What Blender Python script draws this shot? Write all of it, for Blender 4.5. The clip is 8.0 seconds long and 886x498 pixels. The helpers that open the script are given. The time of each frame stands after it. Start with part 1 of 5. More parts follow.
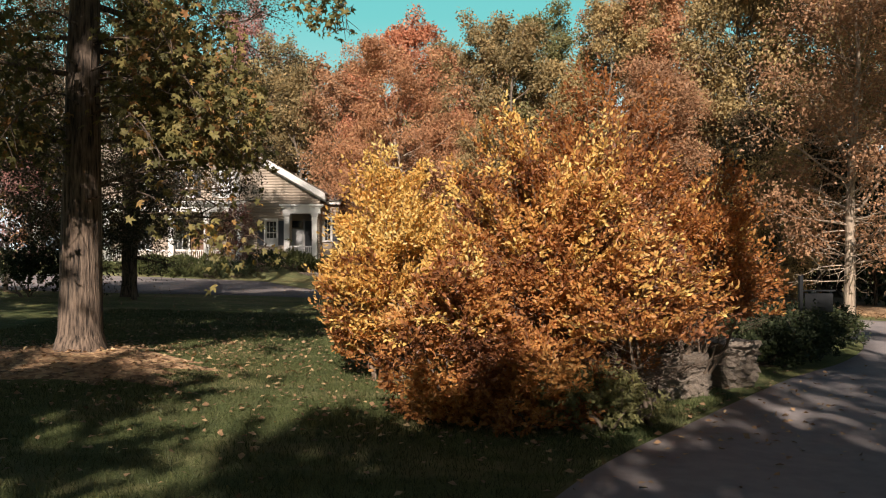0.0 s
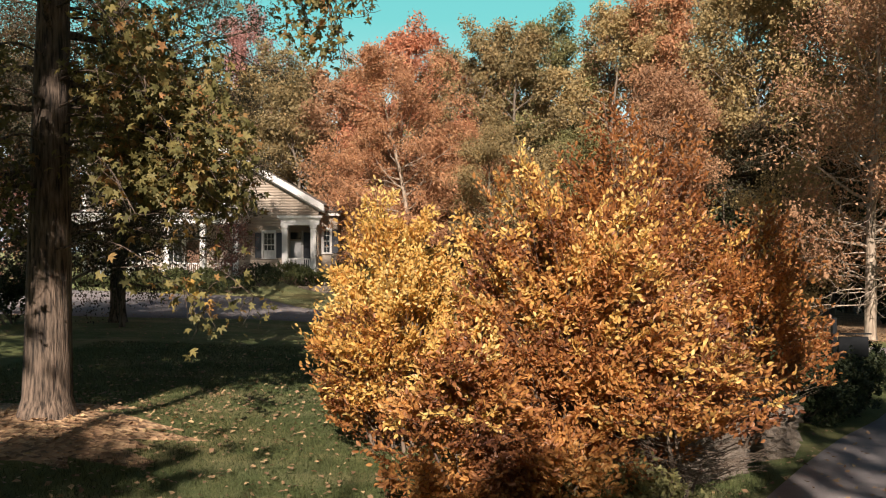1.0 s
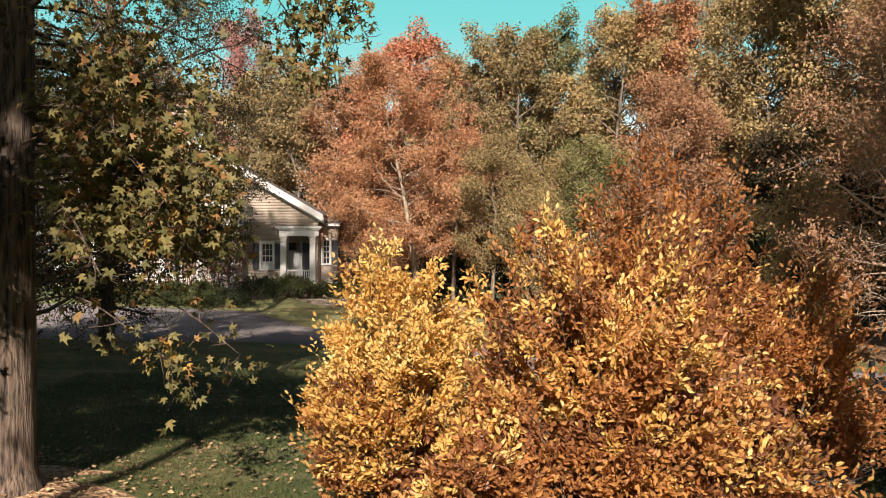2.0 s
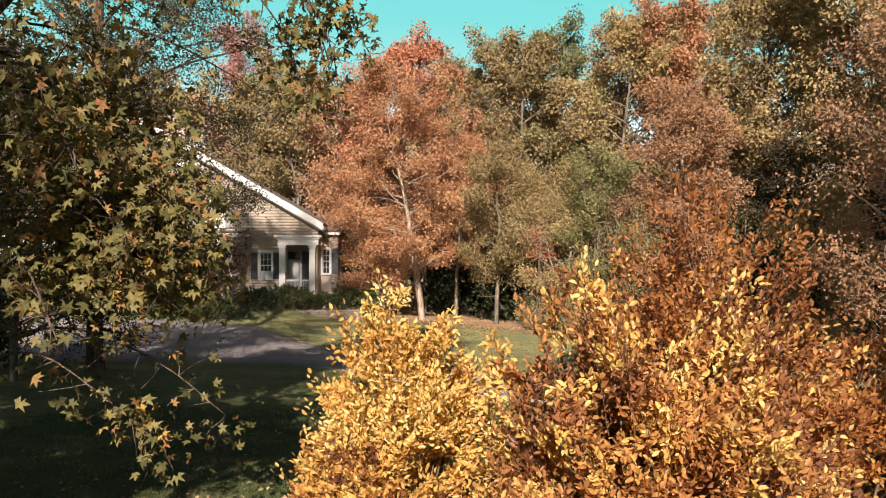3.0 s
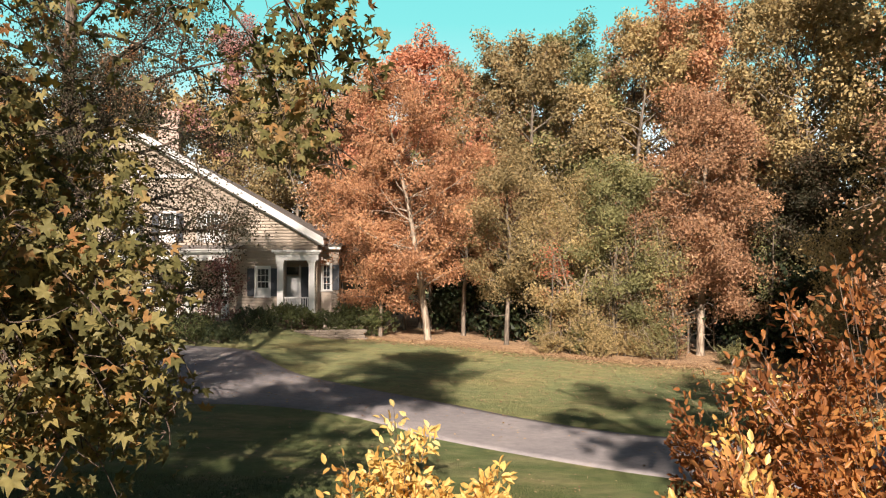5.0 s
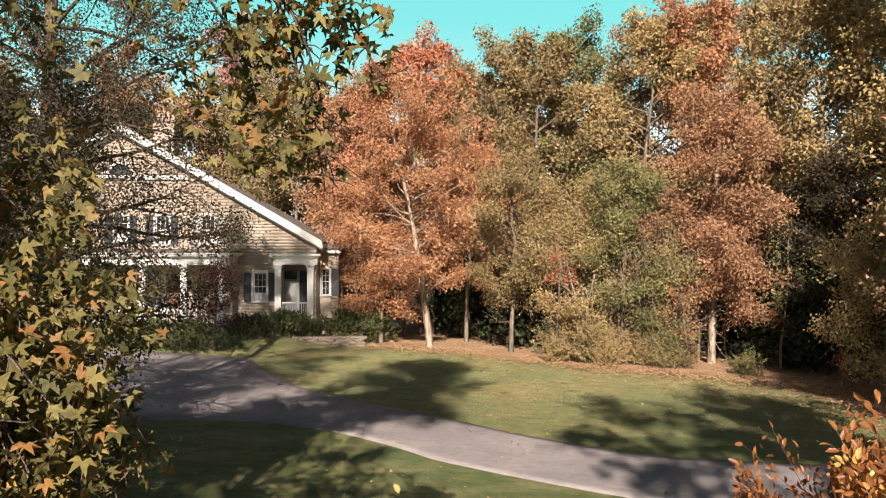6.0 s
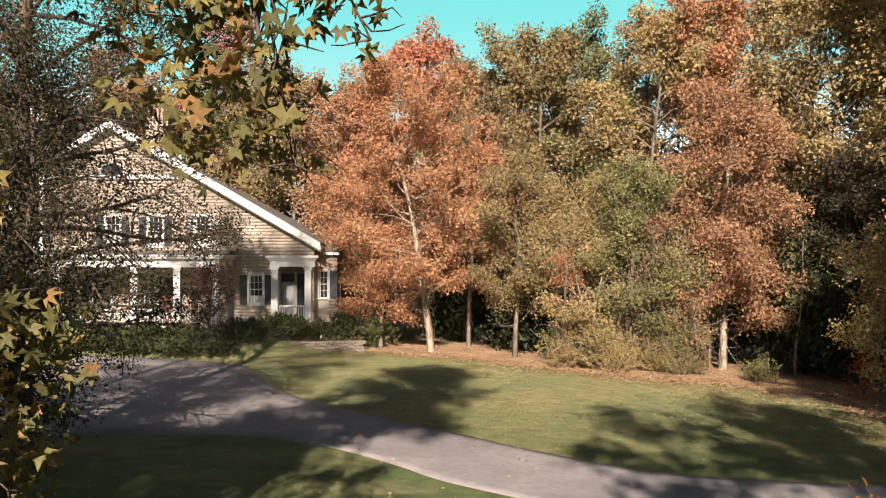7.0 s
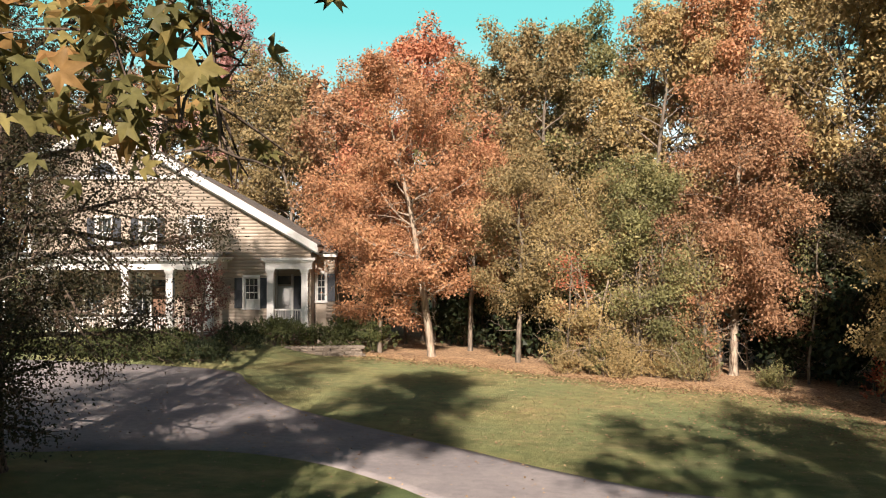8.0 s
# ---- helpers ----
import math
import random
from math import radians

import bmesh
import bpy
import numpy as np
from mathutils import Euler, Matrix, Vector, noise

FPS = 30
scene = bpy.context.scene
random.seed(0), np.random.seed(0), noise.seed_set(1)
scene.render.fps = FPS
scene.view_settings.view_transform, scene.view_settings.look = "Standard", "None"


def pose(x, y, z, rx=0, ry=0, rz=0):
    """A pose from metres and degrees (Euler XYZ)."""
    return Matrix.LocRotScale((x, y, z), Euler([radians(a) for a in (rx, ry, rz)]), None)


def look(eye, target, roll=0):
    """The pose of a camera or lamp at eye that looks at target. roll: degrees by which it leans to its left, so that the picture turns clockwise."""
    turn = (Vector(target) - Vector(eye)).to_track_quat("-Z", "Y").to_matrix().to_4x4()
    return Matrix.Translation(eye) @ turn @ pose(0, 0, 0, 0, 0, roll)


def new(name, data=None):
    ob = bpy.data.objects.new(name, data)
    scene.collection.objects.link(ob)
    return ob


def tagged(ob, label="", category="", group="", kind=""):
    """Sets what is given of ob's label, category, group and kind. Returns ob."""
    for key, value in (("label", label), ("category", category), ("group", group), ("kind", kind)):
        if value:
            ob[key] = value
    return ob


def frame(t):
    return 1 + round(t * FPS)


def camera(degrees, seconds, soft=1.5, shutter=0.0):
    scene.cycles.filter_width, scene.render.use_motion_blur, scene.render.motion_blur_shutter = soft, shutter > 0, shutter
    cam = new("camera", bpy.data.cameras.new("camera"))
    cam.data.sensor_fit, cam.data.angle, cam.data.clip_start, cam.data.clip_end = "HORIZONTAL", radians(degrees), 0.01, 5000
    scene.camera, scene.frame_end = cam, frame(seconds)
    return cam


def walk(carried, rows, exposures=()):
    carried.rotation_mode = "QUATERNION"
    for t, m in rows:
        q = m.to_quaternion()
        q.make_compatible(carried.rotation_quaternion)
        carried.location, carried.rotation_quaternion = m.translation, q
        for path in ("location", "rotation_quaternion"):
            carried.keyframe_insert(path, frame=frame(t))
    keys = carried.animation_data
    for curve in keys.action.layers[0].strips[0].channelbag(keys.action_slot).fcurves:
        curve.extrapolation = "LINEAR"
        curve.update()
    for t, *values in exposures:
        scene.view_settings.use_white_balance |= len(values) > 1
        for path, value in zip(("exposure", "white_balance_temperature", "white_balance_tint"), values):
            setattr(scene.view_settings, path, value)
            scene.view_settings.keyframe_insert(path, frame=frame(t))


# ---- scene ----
# ---------------------------------------------------------------- camera
cam = camera(58.0, 8.0, soft=1.05)
METRES, EYE, TILT, LEAN, TURN = 10.5, 1.97, 0.0, 0.0, 0.0
ROWS = [
    (0.0, 0.0, 0.0, 0.0, 0.0, 0.0, -0.0),
    (0.5, -0.0048, 0.057, 0.0346, 0.02, 0.05, -0.01),
    (1.0, -0.0082, 0.1121, 0.069, 0.03, 0.08, -0.03),
    (1.5, -0.012, 0.1662, 0.1014, 0.06, 0.1, -0.01),
    (3.0, -0.0295, 0.3314, 0.1768, 0.12, 0.24, -0.06),
    (3.5, -0.0368, 0.3891, 0.1965, 0.13, 0.26, -0.06),
    (4.0, -0.0437, 0.4471, 0.2171, 0.15, 0.26, -0.04),
    (4.5, -0.0507, 0.5068, 0.24, 0.2, 0.28, -0.04),
    (6.0, -0.0681, 0.6913, 0.2784, 0.28, 0.31, -0.06),
    (6.5, -0.0709, 0.7541, 0.2825, 0.31, 0.32, -0.06),
    (7.0, -0.0726, 0.8166, 0.2858, 0.34, 0.33, -0.03),
    (7.5, -0.0725, 0.8768, 0.2901, 0.38, 0.34, -0.02),
    (8.0, -0.071, 0.9354, 0.2938, 0.43, 0.36, -0.02),
]
EXPOSURES = [(0.0, 0.64), (0.6, 0.74), (1.0, 0.75), (1.7, 0.81), (3.0, 0.92), (4.5, 1.04), (6.0, 1.04), (8.0, 1.03)]
walk(cam, [(t, pose(0, 0, EYE, TILT, LEAN, TURN) @ pose(METRES * x, METRES * y, METRES * z, 90 + pitch, roll, yaw)) for t, x, y, z, yaw, pitch, roll in ROWS], EXPOSURES)

# ---------------------------------------------------------------- light
SUN_ELEVATION = 31.0
SHADOW_WAY = Vector((0.05, 1.0, 0.0)).normalized()      # the way in which shadows fall on the ground
sun = new("sun", bpy.data.lights.new("sun", "SUN"))
sun.data.energy, sun.data.angle, sun.data.color = 5.0, radians(0.6), (1.0, 0.865, 0.755)
sun_way = SHADOW_WAY * math.cos(radians(SUN_ELEVATION)) + Vector((0, 0, -math.sin(radians(SUN_ELEVATION))))
sun.matrix_world = look((0, 0, 60), Vector((0, 0, 60)) + sun_way)

world = bpy.data.worlds.new("sky")
scene.world = world
world.use_nodes = True
wn = world.node_tree
sky = wn.nodes.new("ShaderNodeTexSky")
sky.sky_type, sky.sun_disc = "NISHITA", False
sky.sun_elevation = radians(SUN_ELEVATION)
sky.sun_rotation = math.atan2(-SHADOW_WAY.x, -SHADOW_WAY.y)
sky.air_density, sky.dust_density, sky.ozone_density = 1.0, 1.0, 1.0
tint = wn.nodes.new("ShaderNodeMix")
tint.data_type, tint.blend_type = "RGBA", "MULTIPLY"
tint.inputs[0].default_value = 1.0
tint.inputs[7].default_value = (0.85, 1.0, 0.95, 1)
wn.links.new(sky.outputs[0], tint.inputs[6])
wn.links.new(tint.outputs[2], wn.nodes["Background"].inputs[0])
wn.nodes["Background"].inputs[1].default_value = 0.027


# ---------------------------------------------------------------- materials
def nodes_of(name):
    m = bpy.data.materials.new(name)
    m.use_nodes = True
    t = m.node_tree
    return m, t, t.nodes["Principled BSDF"], t.nodes, t.links


def ramp(t, source, stops, interpolation="LINEAR"):
    r = t.nodes.new("ShaderNodeValToRGB")
    e = r.color_ramp.elements
    r.color_ramp.interpolation = interpolation
    while len(e) < len(stops):
        e.new(0.5)
    for el, (p, c) in zip(e, stops):
        el.position, el.color = p, (*c, 1)
    t.links.new(source, r.inputs[0])
    return r.outputs[0]


def noise_of(t, scale, detail=4, rough=0.55, coord="Object", stretch=None):
    tc = t.nodes.new("ShaderNodeTexCoord")
    out = tc.outputs[coord]
    if stretch:
        mp = t.nodes.new("ShaderNodeMapping")
        mp.inputs["Scale"].default_value = stretch
        t.links.new(out, mp.inputs[0])
        out = mp.outputs[0]
    n = t.nodes.new("ShaderNodeTexNoise")
    n.inputs["Scale"].default_value, n.inputs["Detail"].default_value, n.inputs["Roughness"].default_value = scale, detail, rough
    t.links.new(out, n.inputs["Vector"])
    return n.outputs[0]


def mix(t, a, b, fac, blend="MIX"):
    m = t.nodes.new("ShaderNodeMix")
    m.data_type, m.blend_type = "RGBA", blend
    for socket, value in ((m.inputs[0], fac), (m.inputs[6], a), (m.inputs[7], b)):
        if isinstance(value, (float, int)):
            socket.default_value = value
        elif isinstance(value, tuple):
            socket.default_value = (*value, 1)
        else:
            t.links.new(value, socket)
    return m.outputs[2]


def bump(t, bsdf, height, strength=0.4, distance=0.02):
    b = t.nodes.new("ShaderNodeBump")
    b.inputs["Strength"].default_value, b.inputs["Distance"].default_value = strength, distance
    t.links.new(height, b.inputs["Height"])
    t.links.new(b.outputs[0], bsdf.inputs["Normal"])


def surface(name, dark, light, scale=6, rough=0.7, fine=40, bumpy=0.3, metallic=0.0, stretch=None, blotch=0.25, distance=0.01):
    """A matt surface with grain at a fine scale and blotches at a coarse one."""
    m, t, b, n, l = nodes_of(name)
    base = ramp(t, noise_of(t, fine, 5, stretch=stretch), [(0.25, dark), (0.75, light)])
    big = ramp(t, noise_of(t, scale, 3), [(0.3, (1 - blotch,) * 3), (0.7, (1, 1, 1))])
    l.new(mix(t, base, big, 1.0, "MULTIPLY"), b.inputs["Base Color"])
    b.inputs["Roughness"].default_value, b.inputs["Metallic"].default_value = rough, metallic
    if bumpy:
        bump(t, b, noise_of(t, fine, 6, stretch=stretch), bumpy, distance)
    return m


def leaf_material(name, stops, through_light=0.35, patch=0.5, patch_scale=0.8, rough=0.56):
    """Leaves: every leaf its own tint, patches of the crown lighter or darker, and light passing through."""
    m, t, b, n, l = nodes_of(name)
    g = n.new("ShaderNodeNewGeometry")
    tc = n.new("ShaderNodeTexCoord")
    nz = n.new("ShaderNodeTexNoise")
    nz.inputs["Scale"].default_value, nz.inputs["Detail"].default_value = patch_scale, 2
    l.new(tc.outputs["Object"], nz.inputs["Vector"])
    blend = n.new("ShaderNodeMix")
    blend.data_type = "FLOAT"
    blend.inputs[0].default_value = patch
    l.new(g.outputs["Random Per Island"], blend.inputs[2])
    stretch = n.new("ShaderNodeMapRange")
    stretch.inputs[1].default_value, stretch.inputs[2].default_value = 0.3, 0.7
    l.new(nz.outputs[0], stretch.inputs[0])
    l.new(stretch.outputs[0], blend.inputs[3])
    col = ramp(t, blend.outputs[0], stops)
    col = mix(t, col, ramp(t, noise_of(t, 22, 3, 0.6), [(0.32, (0.80, 0.80, 0.80)), (0.68, (1.26, 1.26, 1.26))]), 1.0, "MULTIPLY")
    l.new(col, b.inputs["Base Color"])
    b.inputs["Roughness"].default_value = rough
    b.inputs["Specular IOR Level"].default_value = 0.3
    tr = n.new("ShaderNodeBsdfTranslucent")
    l.new(col, tr.inputs[0])
    mx = n.new("ShaderNodeMixShader")
    mx.inputs[0].default_value = through_light
    l.new(b.outputs[0], mx.inputs[1])
    l.new(tr.outputs[0], mx.inputs[2])
    l.new(mx.outputs[0], n["Material Output"].inputs[0])
    return m


def grass_material():
    m, t, b, n, l = nodes_of("lawn_grass")
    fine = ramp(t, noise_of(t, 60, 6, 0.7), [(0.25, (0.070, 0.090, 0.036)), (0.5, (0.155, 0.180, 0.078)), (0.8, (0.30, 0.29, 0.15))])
    dry = ramp(t, noise_of(t, 0.22, 4), [(0.35, (0.82, 0.95, 0.88)), (0.7, (1.22, 1.10, 0.98))])
    mid = ramp(t, noise_of(t, 2.2, 5), [(0.3, (0.72, 0.75, 0.72)), (0.7, (1.12, 1.1, 1.05))])
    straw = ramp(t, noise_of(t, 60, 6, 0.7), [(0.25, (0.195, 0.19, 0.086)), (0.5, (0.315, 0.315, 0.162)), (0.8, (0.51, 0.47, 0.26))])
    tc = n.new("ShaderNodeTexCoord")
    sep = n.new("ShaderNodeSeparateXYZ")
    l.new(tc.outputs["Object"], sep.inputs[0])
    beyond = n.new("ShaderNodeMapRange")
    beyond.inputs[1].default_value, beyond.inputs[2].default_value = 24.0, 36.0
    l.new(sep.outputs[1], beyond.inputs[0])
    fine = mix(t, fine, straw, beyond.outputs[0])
    worn = ramp(t, noise_of(t, 0.9, 5, 0.65, stretch=(0.45, 1.0, 1.0)), [(0.47, (0, 0, 0)), (0.66, (0.68, 0.68, 0.68))])
    fine = mix(t, fine, ramp(t, noise_of(t, 40, 5, 0.7), [(0.3, (0.27, 0.225, 0.12)), (0.75, (0.50, 0.42, 0.25))]), worn)
    l.new(mix(t, mix(t, fine, dry, 1.0, "MULTIPLY"), mid, 1.0, "MULTIPLY"), b.inputs["Base Color"])
    b.inputs["Roughness"].default_value = 0.85
    b.inputs["Specular IOR Level"].default_value = 0.15
    bump(t, b, noise_of(t, 45, 6, 0.8), 0.9, 0.06)
    return m


def bark_material(name, dark, light, ridges=1.0, scale=14):
    m, t, b, n, l = nodes_of(name)
    ridge = noise_of(t, scale, 5, 0.6, stretch=(1.0, 1.0, 0.12))
    col = ramp(t, ridge, [(0.36, dark), (0.62, light)])
    blot = ramp(t, noise_of(t, 1.6, 4), [(0.3, (0.65, 0.65, 0.62)), (0.75, (1.15, 1.1, 1.05))])
    l.new(mix(t, col, blot, 1.0, "MULTIPLY"), b.inputs["Base Color"])
    b.inputs["Roughness"].default_value = 0.9
    bump(t, b, ridge, ridges, 0.05)
    return m


def asphalt_material():
    m, t, b, n, l = nodes_of("asphalt")
    grain = ramp(t, noise_of(t, 160, 4, 0.8), [(0.3, (0.19, 0.172, 0.172)), (0.7, (0.385, 0.345, 0.335))])
    worn = ramp(t, noise_of(t, 0.5, 5), [(0.3, (0.75, 0.75, 0.78)), (0.7, (1.15, 1.12, 1.1))])
    spots = ramp(t, noise_of(t, 5, 5), [(0.3, (0.85, 0.85, 0.86)), (0.6, (1.05, 1.05, 1.04))])
    l.new(mix(t, mix(t, grain, worn, 1.0, "MULTIPLY"), spots, 1.0, "MULTIPLY"), b.inputs["Base Color"])
    b.inputs["Roughness"].default_value = 0.85
    bump(t, b, noise_of(t, 120, 4), 0.5, 0.01)
    return m


def litter_material():
    m, t, b, n, l = nodes_of("leaf_litter")
    v = n.new("ShaderNodeTexVoronoi")
    v.inputs["Scale"].default_value = 14
    tc = n.new("ShaderNodeTexCoord")
    l.new(tc.outputs["Object"], v.inputs["Vector"])
    sep = n.new("ShaderNodeSeparateColor")
    l.new(v.outputs["Color"], sep.inputs[0])
    col = ramp(t, sep.outputs[0], [(0.0, (0.21, 0.125, 0.070)), (0.4, (0.40, 0.255, 0.145)), (0.75, (0.54, 0.36, 0.21)), (1.0, (0.66, 0.48, 0.29))])
    big = ramp(t, noise_of(t, 0.5, 4), [(0.3, (0.65, 0.62, 0.6)), (0.7, (1.1, 1.05, 1.0))])
    l.new(mix(t, col, big, 1.0, "MULTIPLY"), b.inputs["Base Color"])
    b.inputs["Roughness"].default_value = 0.85
    bump(t, b, v.outputs["Distance"], 0.8, 0.04)
    return m


def shingle_material():
    m, t, b, n, l = nodes_of("roof_shingle")
    w = n.new("ShaderNodeTexBrick")
    tc = n.new("ShaderNodeTexCoord")
    l.new(tc.outputs["Object"], w.inputs["Vector"])
    w.inputs["Scale"].default_value = 3
    w.inputs["Color1"].default_value, w.inputs["Color2"].default_value = (0.14, 0.12, 0.105, 1), (0.22, 0.19, 0.165, 1)
    w.inputs["Mortar"].default_value = (0.06, 0.055, 0.05, 1)
    big = ramp(t, noise_of(t, 0.9, 4), [(0.3, (0.75, 0.75, 0.75)), (0.7, (1.1, 1.1, 1.1))])
    l.new(mix(t, w.outputs[0], big, 1.0, "MULTIPLY"), b.inputs["Base Color"])
    b.inputs["Roughness"].default_value = 0.9
    return m


def brick_material():
    m, t, b, n, l = nodes_of("brick")
    w = n.new("ShaderNodeTexBrick")
    tc = n.new("ShaderNodeTexCoord")
    mp = n.new("ShaderNodeMapping")
    mp.inputs["Rotation"].default_value = (0, radians(90), radians(90))
    l.new(tc.outputs["Object"], mp.inputs[0])
    l.new(mp.outputs[0], w.inputs["Vector"])
    w.inputs["Scale"].default_value = 4.5
    w.inputs["Color1"].default_value, w.inputs["Color2"].default_value = (0.42, 0.25, 0.20, 1), (0.52, 0.34, 0.28, 1)
    w.inputs["Mortar"].default_value = (0.42, 0.36, 0.31, 1)
    l.new(w.outputs[0], b.inputs["Base Color"])
    b.inputs["Roughness"].default_value = 0.9
    return m


def glass_material():
    m, t, b, n, l = nodes_of("window_glass")
    b.inputs["Base Color"].default_value = (0.03, 0.035, 0.04, 1)
    b.inputs["Roughness"].default_value = 0.06
    b.inputs["Specular IOR Level"].default_value = 0.8
    return m


MAT = {
    "grass": grass_material(), "asphalt": asphalt_material(), "litter": litter_material(),
    "siding": surface("clapboard_paint", (0.41, 0.335, 0.265), (0.50, 0.415, 0.335), 0.7, 0.6, 25, 0.15, stretch=(0.2, 1, 1), blotch=0.18),
    "white": surface("white_paint", (0.66, 0.64, 0.61), (0.74, 0.72, 0.70), 1.0, 0.5, 12, 0.08, blotch=0.12),
    "shutter": surface("dark_shutter_paint", (0.030, 0.034, 0.045), (0.055, 0.060, 0.072), 2, 0.5, 20, 0.1),
    "grey_shutter": surface("grey_shutter_paint", (0.34, 0.33, 0.31), (0.44, 0.43, 0.40), 2, 0.5, 20, 0.1),
    "blind": surface("white_blind", (0.70, 0.69, 0.66), (0.80, 0.79, 0.76), 3, 0.7, 20, 0.0),
    "glass": glass_material(), "shingle": shingle_material(), "brick": brick_material(),
    "porch": surface("porch_boards", (0.20, 0.16, 0.13), (0.30, 0.25, 0.21), 2, 0.7, 18, 0.2),
    "door": surface("painted_door", (0.62, 0.62, 0.62), (0.72, 0.72, 0.72), 2, 0.5, 14, 0.1),
    "wood": surface("brown_wood", (0.12, 0.06, 0.035), (0.22, 0.12, 0.07), 2, 0.6, 20, 0.2),
    "stone": surface("field_stone", (0.19, 0.15, 0.12), (0.40, 0.33, 0.26), 3, 0.9, 22, 0.9, blotch=0.5, distance=0.03),
    "metal": surface("dark_painted_metal", (0.006, 0.007, 0.009), (0.014, 0.015, 0.018), 3, 0.45, 30, 0.1),
    "pumpkin": surface("pumpkin_skin", (0.45, 0.13, 0.02), (0.60, 0.20, 0.03), 4, 0.45, 12, 0.2),
    "stalk": surface("dry_stalk", (0.12, 0.09, 0.04), (0.20, 0.15, 0.07), 4, 0.8, 20, 0.2),
    "bark_dark": bark_material("dark_furrowed_bark", (0.022, 0.016, 0.012), (0.23, 0.170, 0.130), 1.0, 24),
    "bark_grey": bark_material("grey_bark", (0.10, 0.080, 0.065), (0.30, 0.25, 0.20), 0.7),
    "bark_pale": bark_material("pale_bark", (0.22, 0.17, 0.13), (0.52, 0.43, 0.34), 0.5),
    "twig": bark_material("twig_bark", (0.09, 0.065, 0.05), (0.22, 0.17, 0.13), 0.3),
}
